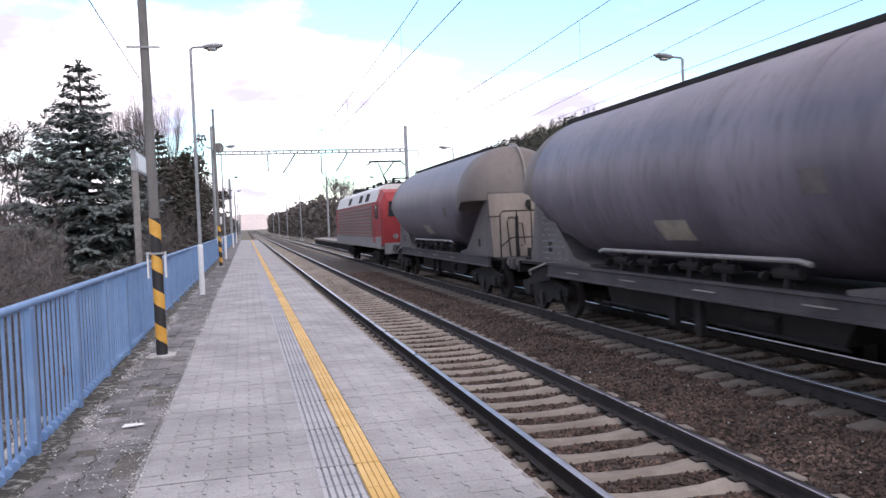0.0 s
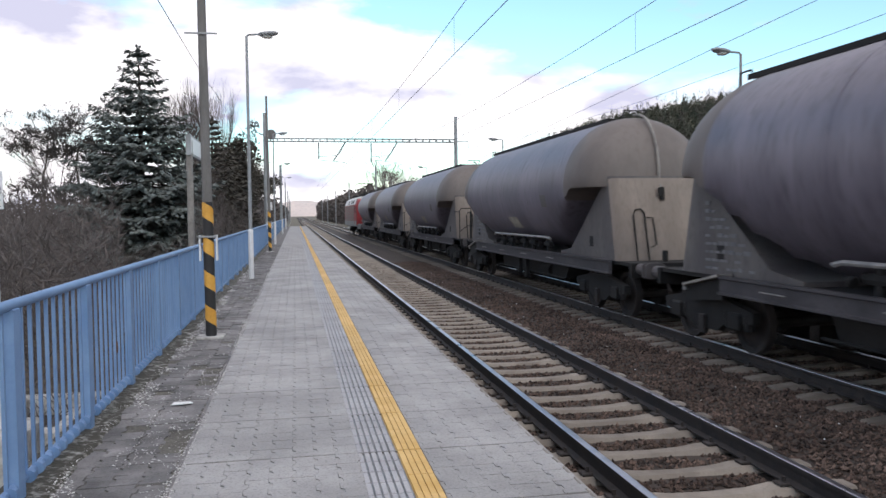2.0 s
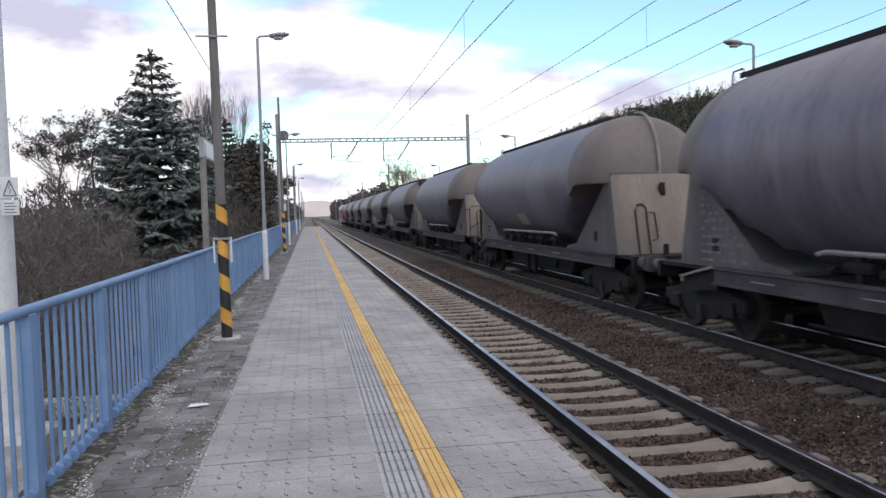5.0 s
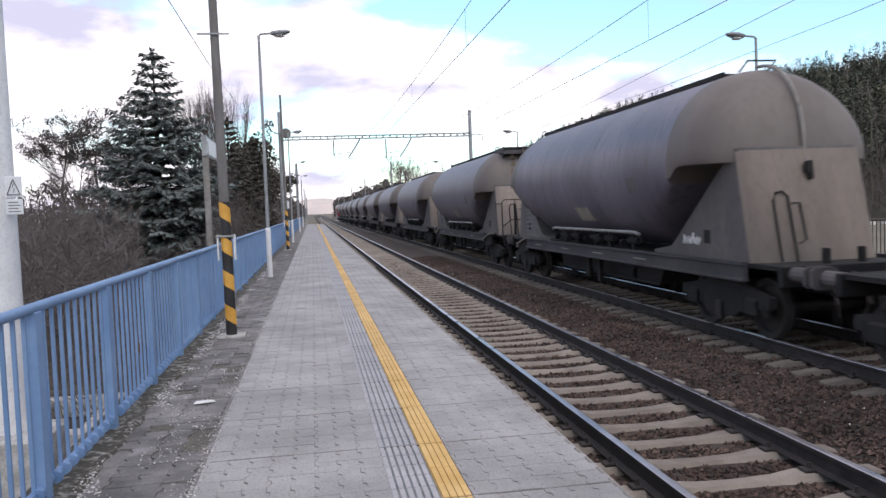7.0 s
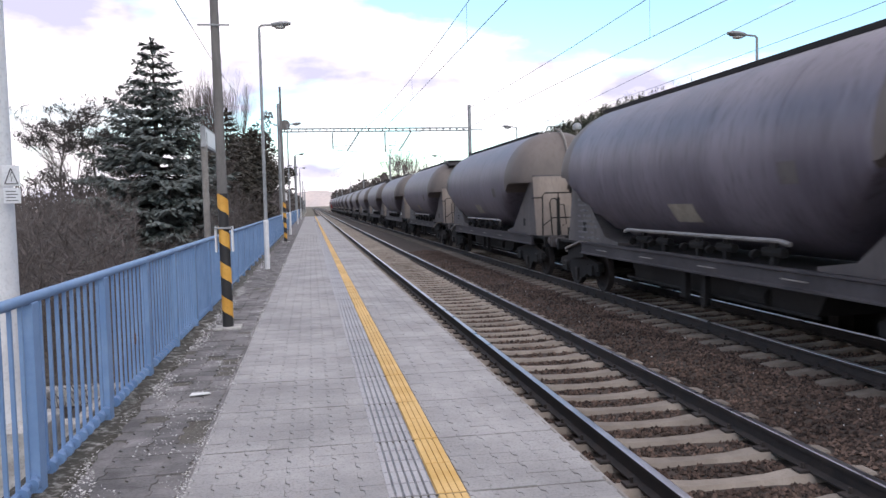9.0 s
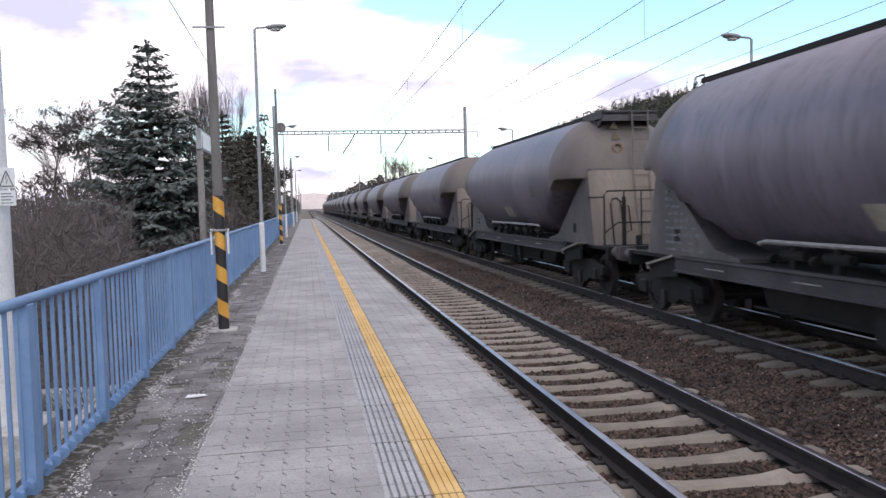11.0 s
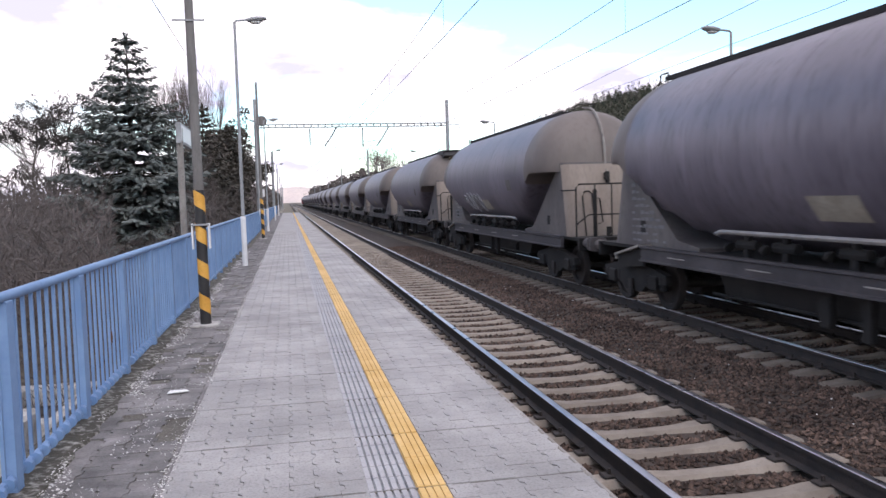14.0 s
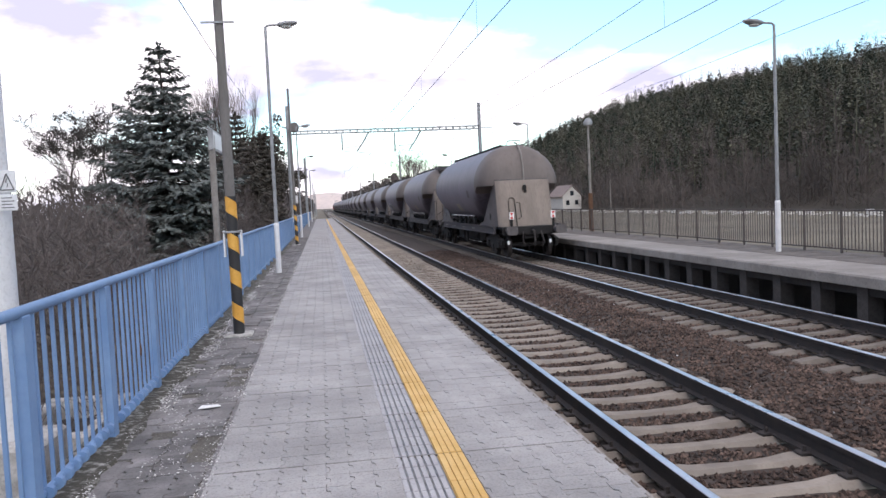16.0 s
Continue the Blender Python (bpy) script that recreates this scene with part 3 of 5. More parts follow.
def wagon(kind):
    label = {"hose": "grey tank wagon with a vent hose over its dusty end",
             "rail": "grey tank wagon with vent hose and handrails at its end",
             "ladder": "grey tank wagon with end ladder and roof platform",
             "tail": "last grey tank wagon carrying red-and-white tail signs"}[kind]
    w = thing("tank_wagon", label, "freight wagon", pose(T2, 0, 0), "tank wagons of the freight train")
    L = WAGON_L
    arc = [3.1] + [2.98 - 1.2295 * math.sin(math.pi / 2 * k / 11) for k in range(12)]
    mids = [3.1 + (L - 6.2) * k / 24 for k in range(25)]
    tank = tank_part("tank", mids, M_TANK, w)
    near = tank_part("tank_hood", arc[::-1], M_HOOD, w)
    tagged(near, "dome-shaped hood dusted with beige cement")
    tank_part("tank_hood", [L - y for y in arc], M_HOOD, w)
    for y in (3.1, 4.9, 6.75, 8.6, 10.4, L - 3.1):     # weld seams
        e = min(y, L - y)
        lim = -50 if e > 5 else 0
        seam = Shape()
        ring = []
        for a in range(lim, 181 - lim, 5):
            ring.append((math.cos(radians(a)), math.sin(radians(a))))
        for dy in (0,):
            vs = [(TX * 1.0005 * c, y - 0.02, TZ + TR * 1.0005 * s) for c, s in ring] + [((TX + 0.004) * c, y, TZ + (TR + 0.004) * s) for c, s in ring] + [(TX * 1.0005 * c, y + 0.02, TZ + TR * 1.0005 * s) for c, s in ring]
            m = len(ring)
            fs = [(k * m + i, k * m + i + 1, (k + 1) * m + i + 1, (k + 1) * m + i) for k in range(2) for i in range(m - 1)]
            seam.add(vs, fs)
        part("weld_seam", seam, M_TANK, tank, smooth=True)
    end_box(w, False)
    end_box(w, True)
    # roof walkway along the crown
    wk = Shape()
    wk.box(-0.42, 0.42, 3.2, L - 2.4, 4.17, 4.205)
    for s in (-1, 1):
        wk.box(s * 0.42 - 0.015, s * 0.42 + 0.015, 3.2, L - 2.4, 4.15, 4.235)
    for k in range(8):
        wk.box(-0.38, 0.38, 3.4 + 1.38 * k, 3.46 + 1.38 * k, 4.02, 4.17)
    part("roof_walkway", wk, M_CHASSIS, w)
    part("walkway_rail", hoop([(-0.40, L - 2.5, 4.2), (-0.40, L - 2.45, 4.30), (-0.40, L - 2.15, 4.30), (-0.40, L - 2.10, 4.0)]), M_CHASSIS, w)
    # under-frame
    start = 2.9 if kind == "ladder" else 1.25
    for s in (-1, 1):
        sb = Shape()
        x = s * 1.24
        sb.prism([(x + s * a, z) for a, z in ((0.04, 0.885), (0.04, 0.91), (0, 0.925), (0, 1.11), (0.04, 1.125), (0.04, 1.165), (-0.06, 1.165), (-0.06, 0.885))], "y", start, L - 3.0)
        part("sole_bar", sb, M_SOLE, w)
        for y0, y1 in ((L - 3.05, L - 1.95),) + (((1.85, 2.98),) if kind == "ladder" else ()):      # sloping cover plates
            lo, hi = (y1, y0)
            c = Shape()
            c.prism([(hi, 1.15), (lo, 0.93), (lo, 0.97), (hi, 1.19)], "x", s * 1.30, s * 0.80)
            part("cover_plate", c, M_PALE, w, "pale dusty sloping cover plate")
            c = Shape()
            c.prism([(hi, 1.13), (lo, 0.92), (lo, 0.70), (hi, 0.80)], "x", s * 1.22, s * 1.16)
            part("cover_bracket", c, M_CHASSIS, w)
            part("end_marker", Shape().box(s * 1.26 - 0.02, s * 1.26 + 0.02, lo - 0.05, lo + 0.01, 0.86, 0.96), M_PIPE, w)
    part("deck", Shape().box(-1.02, 1.02, 0.66, L - 0.66, 1.06, 1.125), M_CHASSIS, w)
    for y in (0.62, L - 0.62):
        part("headstock", Shape().box(-1.06, 1.06, y - 0.06, y + 0.06, 0.84, 1.13, 0.01), M_CHASSIS, w)
    # hopper-shaped dark block, added to keep light out from under the tank
    hop = Shape()
    hop.prism([(4.7, 1.1), (5.1, 0.50), (11.1, 0.50), (11.5, 1.1)], "x", -0.80, 0.80)
    part("hopper_shade_block", hop, M_CHASSIS, w)
    part("centre_sill", Shape().box(-0.25, 0.25, 0.7, L - 0.7, 0.70, 1.05), M_CHASSIS, w)
    buffers(w, 0, 1)
    buffers(w, L, -1)
    bogie(w, 2.25)
    bogie(w, L - 2.25)
    # discharge pipe and valve gear along the belly, both sides
    for s in (-1, 1):
        pp = part("discharge_pipe", hoop([(s * 1.20, 5.1, 1.47), (s * 1.22, 5.3, 1.51), (s * 1.22, 10.5, 1.51), (s * 1.2, 10.7, 1.47)], 0.035), M_PIPE, w, "worn pale pipe along the belly", True)
        for k in range(5):
            g = Shape()
            y = 5.7 + 1.1 * k + 0.2 * (k % 2)
            g.tube([(s * 1.05, y - 0.25, 1.33), (s * 1.05, y + 0.25, 1.33)], 0.07, n=8)
            g.box(s * 1.05 - 0.04, s * 1.05 + 0.04, y - 0.05, y + 0.05, 1.14, 1.48)
            g.tube([(s * 1.16, y + 0.3, 1.28), (s * 1.16, y + 0.34, 1.30)], 0.075, n=10)
            part("valve", g, M_CHASSIS, pp)
        for k in range(4):
            y = 4.6 + 2.3 * k
            part("step_bar", Shape().box(s * 1.30 - 0.012, s * 1.30 + 0.012, y, y + 0.55, 1.015, 1.03), M_PIPE, w)
    # brake cylinder and levers between the bogies
    u = Shape()
    u.tube([(-0.75, 6.2, 0.62), (-0.75, 6.9, 0.62)], 0.16, n=12)
    u.tube([(-0.6, 9.2, 0.60), (0.6, 9.2, 0.60)], 0.18, n=12)
    u.box(-1.1, -1.0, 7.6, 7.75, 0.35, 0.86)
    u.box(-1.1, -1.0, 8.3, 8.5, 0.42, 0.86)
    u.tube([(-0.9, 4.9, 0.5), (-0.9, 11.3, 0.5)], 0.025, n=6)
    part("brake_gear", u, M_CHASSIS, w)
    # faded panel and stencilled marks on the tank side
    for s in (-1, 1):
        lab = Shape()
        n, vs = 6, []
        for i in range(n + 1):
            a = radians(-27 - 14 * i / n)
            for yy in (7.45, 8.35):
                vs.append((s * (TX + 0.006) * math.cos(a), yy, TZ + (TR + 0.006) * math.sin(a)))
        lab.add(vs, [(2 * i, 2 * i + 1, 2 * i + 3, 2 * i + 2) for i in range(n)])
        part("data_panel", lab, M_LABEL, tank, "faded beige data panel")
    for a0, y0, y1, h in ((-6, 4.45, 4.85, 11),):       # small pale data plate
        mk = Shape()
        r = TR + 0.006
        c = [(-(TX + 0.006) * math.cos(radians(a0 - h * i / 3)), TZ + r * math.sin(radians(a0 - h * i / 3))) for i in range(4)]
        mk.add([(x, y, z) for x, z in c for y in (y0, y1)], [(2 * i, 2 * i + 1, 2 * i + 3, 2 * i + 2) for i in range(3)])
        part("data_plate", mk, M_PLATE, tank, "small dusty data plate")
    rng = random.Random(5)
    for r in range(10):       # plain bars where the side plate carries writing
        z = 1.22 + 0.125 * r
        e = 2.25
        while True:
            ln = rng.uniform(0.08, 0.2)
            if z + 0.1 > 2.60 - max(0, e + ln - 2.15) * 0.724 or e > 3.6:
                break
            if rng.random() < 0.85:
                st = Shape().box(-1.056, -1.044, L - e - ln, L - e, z, z + rng.choice((0.04, 0.06)))
                part("stencil_bar", st, M_MARK, w, "faded white lettering bar")
            e += ln + 0.05
    # near end: handrails, hose or ladder
    yr, lean = 1.25, 0.24
    for x in (-0.62,):
        part("handrail", hoop([(x + dx, yr + lean * (z - 1.13), z) for dx, z in ((0, 1.14), (0, 2.05), (0.05, 2.16), (0.16, 2.18), (0.24, 2.10), (0.25, 1.14))]), M_CHASSIS, w)
        part("handrail", hoop([(x + dx, yr + lean * (z - 1.13), z) for dx, z in ((0.30, 2.0), (0.42, 2.0), (0.44, 1.45), (0.32, 1.40))], 0.014), M_CHASSIS, w)
    if kind in ("hose", "rail", "tail"):
        pts = []
        for k in range(15):
            a = radians(90 - 90 * k / 14)
            pts.append((0.05, 2.98 - 1.27 * math.cos(a) ** 0.89, TZ + 0.04 + 1.53 * math.sin(a) ** 0.89))
        pts += [(0.05, 1.62, 2.60), (0.05, 1.60, 2.42)]
        part("vent_hose", hoop(pts, 0.03), M_PALE, w, "pale vent hose curving over the end", True)
        part("hose_coupling", Shape().tube([(0.05, 1.60, 2.62), (0.05, 1.55, 2.36)], 0.06, 0.05, n=10).box(-0.04, 0.03, 1.50, 1.58, 2.44, 2.60), M_CHASSIS, w)
        part("roof_hatch", hoop([(-0.25, 3.0, 4.2), (-0.25, 2.75, 4.34), (0.25, 2.75, 4.34), (0.25, 3.0, 4.2)]), M_CHASSIS, w)
    else:
        pl = Shape()
        pl.box(-0.68, 0.68, 1.75, 3.1, 4.08, 4.14)
        for x in (-0.68, 0.65):
            pl.box(x, x + 0.03, 1.75, 3.1, 4.0, 4.18)
        pl.box(-0.68, 0.68, 1.75, 1.78, 3.94, 4.18)
        for x in (-0.6, 0.6):
            pl.prism([(1.8, 4.08), (2.55, 4.08), (2.4, 3.72)], "x", x - 0.02, x + 0.02)
        part("roof_platform", pl, M_SOLE, w)
        part("platform_rail", hoop([(-0.66, 3.1, 4.15), (-0.66, 3.05, 4.25), (-0.66, 2.6, 4.25), (-0.66, 2.5, 4.15)]), M_CHASSIS, w)
        ld = Shape()
        for x in (0.0, 0.38):
            ld.tube([(x, 1.24, 1.14), (x, 1.60, 2.75), (x, 1.68, 4.15)], 0.018, n=6)
        for k in range(11):
            z = 1.35 + 0.27 * k
            e = 1.24 + 0.2236 * (z - 1.14) if z < 2.75 else 1.60 + 0.057 * (z - 2.75)
            ld.tube([(0.0, e, z), (0.38, e, z)], 0.012, n=6)
        part("ladder", ld, M_HOOD, w)
        for z, mat in ((3.78, M_LYELLOW), (3.52, M_LYELLOW)):
            e = 1.99 if z > 3.6 else 1.89
            part("warning_mark", Shape().prism([(-0.42, z), (-0.20, z), (-0.31, z + 0.19)], "y", e, e + 0.02), mat, w)
        ring = Shape()
        ring.rings([[(-0.30 + r * math.cos(2 * math.pi * i / 20), yy, 3.32 + r * math.sin(2 * math.pi * i / 20)) for i in range(20)] for r, yy in ((0.12, 1.86), (0.12, 1.80), (0.085, 1.80), (0.085, 1.86))], caps=False)
        part("warning_ring", ring, M_ORANGE, w, "orange prohibition ring")
    if kind in ("rail", "ladder"):
        g = Shape()
        for x in (-1.05, 0.95):
            g.tube([(x, 0.75, 1.14), (x, 0.75, 2.25), (x + (0.08 if x < 0 else -0.08), 0.75, 2.33)], 0.02, n=6)
        g.tube([(-0.97, 0.75, 2.33), (0.87, 0.75, 2.33)], 0.02, n=6)
        g.tube([(-1.05, 0.75, 1.42), (-0.75, 0.75, 1.64), (0.95, 0.75, 1.64)], 0.018, n=6)
        for x in (-0.6, -0.2, 0.35):
            g.tube([(x, 0.75, 1.14), (x, 0.75, 2.33)], 0.016, n=6)
        g.tube([(-1.05, 0.75, 2.2), (-1.05, 1.75, 2.2)], 0.018, n=6)
        g.box(-0.64, -0.56, 0.73, 0.77, 1.14, 2.2)
        part("end_railing", g, M_CHASSIS, w, "dark steel railing of the brakeman's platform")
    for x in (-0.30, 0.25) if kind != "tail" else ():
        part("lamp_bracket", Shape().box(x - 0.04, x + 0.04, 0.66, 0.74, 1.14, 1.36, 0.006), M_CHASSIS, w)
    cp = Shape()
    cp.tube([(0, 0.62, 1.0), (0, 0.28, 0.96), (0, 0.2, 0.62), (0, 0.3, 0.45)], 0.045, n=8)
    cp.tube([(-0.35, 0.56, 0.95), (-0.38, 0.35, 0.6), (-0.33, 0.4, 0.42)], 0.03, n=6)
    cp.tube([(0.32, 0.56, 0.95), (0.36, 0.35, 0.6), (0.30, 0.4, 0.40)], 0.03, n=6)
    part("screw_coupling", cp, M_RUST, w)
    if kind == "tail":
        for x in (-0.72, 0.80):
            s = part("tail_sign", Shape().box(x - 0.08, x + 0.08, 0.60, 0.63, 1.40, 1.66, 0.004), M_TAILWHITE, w, "reflective tail sign in red and white")
            tri = Shape()
            tri.prism([(x - 0.06, 1.635), (x + 0.06, 1.635), (x, 1.53)], "y", 0.594, 0.60)
            tri.prism([(x - 0.06, 1.425), (x + 0.06, 1.425), (x, 1.53)], "y", 0.594, 0.60)
            part("red_triangles", tri, M_TAILRED, s)
            part("sign_foot", Shape().box(x - 0.035, x + 0.035, 0.60, 0.66, 1.12, 1.41), M_CHASSIS, w)
            part("brake_hose_head", Shape().box(x - 0.25, x - 0.18, 0.30, 0.36, 0.52, 0.66, 0.02), M_TAILWHITE, w, "white brake hose coupling head")
    return w


def locomotive():
    lo = thing("locomotive", "red electric locomotive with raised pantograph pulling the train", "locomotive", pose(T2, 0, 0))
    L = 19.58
    sh = Shape()
    rings = []
    for y, zt, wx, lean in ((0.55, 3.20, 1.40, 0), (0.75, 3.55, 1.46, 0), (1.6, 3.72, 1.48, 0), (L - 1.6, 3.72, 1.48, 0), (L - 0.75, 3.55, 1.46, 0), (L - 0.55, 3.20, 1.40, 0)):
        rings.append([(-wx, y, 1.15), (-wx, y, zt - 0.55), (-wx + 0.22, y, zt), (wx - 0.22, y, zt), (wx, y, zt - 0.55), (wx, y, 1.15)])
    sh.rings(rings)
    body = part("body", sh, M_LOCORED, lo)
    part("lower_skirt", Shape().box(-1.492, 1.492, 0.8, L - 0.8, 0.98, 1.55, 0.03), M_LOCOGREY, lo, "grey dusty lower skirt")
    part("roof", Shape().prism([(-1.505, 3.16), (-1.31, 3.74), (-0.92, 3.97), (0.92, 3.97), (1.31, 3.74), (1.505, 3.16)], "y", 1.75, L - 1.75), M_LOCOROOF, lo, "pale grey roof")
    side = part("grille_panel", Shape().box(-1.495, -1.47, 3.0, L - 2.3, 1.5, 3.15), M_LOCOSIDE, body, "faded ribbed machine-room side")
    rib = Shape().box(-1.54, -1.49, 3.1, L - 2.4, 0, 0.075).mesh("rib", M_PALE)
    for k in range(9):
        share("rib", rib, side, pose(0, 0, 1.55 + 0.17 * k))
    for s in (-1, 1):
        part("side_window", Shape().box(s * 1.475 - 0.02, s * 1.475 + 0.02, 1.5, 2.2, 2.35, 3.0), M_GLASS, body)
        part("cab_door", Shape().box(s * 1.48 - 0.015, s * 1.48 + 0.015, 2.35, 2.95, 1.25, 3.05, 0.01), M_LOCORED, body)
    part("windscreen", Shape().prism([(-1.15, 2.45), (1.15, 2.45), (1.1, 3.12), (-1.1, 3.12)], "y", 0.52, 0.56), M_GLASS, body, "dark blue-tinted windscreen")
    part("buffer_beam", Shape().box(-1.35, 1.35, 0.5, 0.7, 0.75, 1.25, 0.02), M_LOCOGREY, lo)
    for yb in (4.2, 6.6, 11.0):          # dark openings in the pale roof slope
        part("roof_grille", Shape().prism([(-1.485, 3.26), (-1.36, 3.64), (-1.33, 3.64), (-1.45, 3.26)], "y", yb, yb + 1.1), M_CHASSIS, lo)
    for yb in (3.2, 5.4, 9.4, 11.8, 15.0):
        part("roof_insulator", Shape().tube([(-0.35, yb, 3.94), (-0.35, yb, 4.34)], 0.07, n=8).tube([(0.35, yb, 3.94), (0.35, yb, 4.34)], 0.07, n=8).tube([(-0.35, yb, 4.3), (0.35, yb, 4.3)], 0.04, n=6), M_CHASSIS, lo)
    for x in (-0.85, 0.85):
        part("headlight", Shape().tube([(x, 0.50, 1.55), (x, 0.56, 1.55)], 0.12, n=14), M_PALE, lo)
    buffers(lo, 0, 1)
    buffers(lo, L, -1)
    bogie(lo, 4.8)
    bogie(lo, L - 4.8)
    for yb in (3.0, 12.5):
        part("roof_equipment", Shape().box(-0.6, 0.6, yb, yb + 2.6, 3.92, 4.12, 0.03).tube([(-0.5, yb + 3, 4.2), (-0.5, yb + 4, 4.2)], 0.1, n=8), M_CHASSIS, lo)
    p = Shape()
    y0 = 7.2
    p.tube([(0, y0 - 0.6, 4.1), (0, y0 + 0.9, 4.75)], 0.06, n=6)          # lower arm
    for s in (-1, 1):
        p.tube([(0, y0 + 0.9, 4.75), (s * 0.42, y0, 5.40)], 0.035, n=6)    # forked upper arm
        p.tube([(s * 0.40, y0, 5.42), (s * 0.80, y0, 5.42), (s * 1.05, y0, 5.22)], 0.035, n=6)
    p.tube([(-0.85, y0, 5.45), (0.85, y0, 5.45)], 0.04, n=6)
    p.tube([(-0.85, y0 + 0.3, 5.45), (0.85, y0 + 0.3, 5.45)], 0.04, n=6)
    part("pantograph", p, M_CHASSIS, lo, "raised pantograph")
    p = Shape()
    p.box(-0.8, 0.8, 13.5, 14.6, 4.12, 4.3, 0.02)
    part("folded_pantograph", p, M_CHASSIS, lo)
    return lo


TYPES = "rail rail rail hose ladder ladder rail hose hose ladder hose ladder rail hose rail ladder rail hose ladder rail ladder tail".split()
protos, TRAIN = {}, []
for k, kind in enumerate(TYPES):
    if kind in protos:
        ob = copy_thing(protos[kind], pose(T2, 0, 0))
    else:
        ob = protos[kind] = wagon(kind)
    TRAIN.append((ob, FIRST - WAGON_L * k))
for k in (10, 16):       # sprayed scribble on the side plate of two wagons
    tag = Shape()
    qt = random.Random(k)
    for i in range(4):
        y = 3.55 - 0.16 * i
        tag.tube([(-1.052, y, 1.32 + qt.uniform(0, 0.05)), (-1.05, y - 0.05, 1.50 + qt.uniform(-0.03, 0.05)), (-1.052, y - 0.10, 1.36), (-1.05, y - 0.14, 1.47)], 0.014, n=5)
    part("sprayed_scribble", tag, M_TAILWHITE, TRAIN[k][0], "white sprayed scribble")
graf = Shape()           # pale rounded letters sprayed along one tank's flank


def on_flank(y, z):
    return (-(TX + 0.008) * math.sqrt(max(0.0, 1 - ((z - TZ) / TR) ** 2)) - 0.004, y, z)


for i in range(5):
    yc, zc = 10.35 - 0.46 * i, 1.93 + 0.03 * (i % 2)
    for rad in (0.24, 0.13):
        loop = [on_flank(yc + rad * 0.9 * math.cos(a), zc + rad * (1.0 + 0.15 * (i % 3)) * math.sin(a)) for a in [0.5 * (i % 3) + 2 * math.pi * k / 16 for k in range(14 + i % 3)]]
        graf.tube(loop, 0.022, n=4)
part("sprayed_letters", graf, M_SPRAY, TRAIN[19][0], "pale grey sprayed bubble letters")
TRAIN.append((locomotive(), FIRST + WAGON_L))

# ---------- lamps, masts, wires and signs ----------
def street_lamp(at, side, label, lower=1.19, top=6.05):
    """side: +1 when the arm reaches towards +x."""
    l = thing("street_lamp", label, "street lamp", at, "platform lamps")
    part("sleeve", Shape().tube([(0, 0, 0), (0, 0, lower - 0.05), (0, 0, lower)], 0.066, 0.063, n=14), M_WHITE, l, "white painted lower sleeve", True)
    part("collar", Shape().tube([(0, 0, lower), (0, 0, lower + 0.06)], 0.075, 0.05, n=14), M_WHITE, l)
    part("pole", Shape().tube([(0, 0, lower + 0.05), (0, 0, 3.6), (0, 0, top)], 0.046, 0.032, n=12), M_GALV, l, smooth=True)
    part("arm", Shape().tube([(0, 0, top - 0.02), (side * 0.05, 0, top + 0.03), (side * 0.32, 0, top + 0.05)], 0.026, n=8), M_GALV, l, smooth=True)
    head = Shape()
    rings = []
    for x, w, up, dn in ((0.28, 0.03, 0.03, 0.02), (0.34, 0.09, 0.05, 0.06), (0.5, 0.14, 0.07, 0.09), (0.68, 0.13, 0.06, 0.06), (0.78, 0.06, 0.03, 0.02)):
        rings.append([(side * x, w * math.cos(a), top + 0.05 + (x - 0.3) * 0.08 + (up if math.sin(a) > 0 else dn) * math.sin(a)) for a in [2 * math.pi * i / 14 for i in range(14)]])
    head.rings(rings)
    h = part("lamp_head", head, M_GALV, l, smooth=True)
    part("lens", Shape().rings([[(side * x, w * math.cos(a), top - 0.015 + 0.035 * math.sin(a) * k) for a in [2 * math.pi * i / 12 for i in range(12)]] for x, w, k in ((0.38, 0.03, 0.3), (0.44, 0.10, 1), (0.58, 0.10, 1), (0.64, 0.03, 0.3))]), M_LAMPGLASS, h, "frosted glass bowl", True)
    return l


for y in (20.7, 45.3, 71.6, 97.5):
    street_lamp(pose(-1.11, y, P), 1, "slim grey street lamp with white base beside the blue fence")
for y in (18.4, 41.6, 66.6, 91.5):
    street_lamp(pose(10.94, y, P), -1, "slim grey street lamp on the far platform", top=5.45)


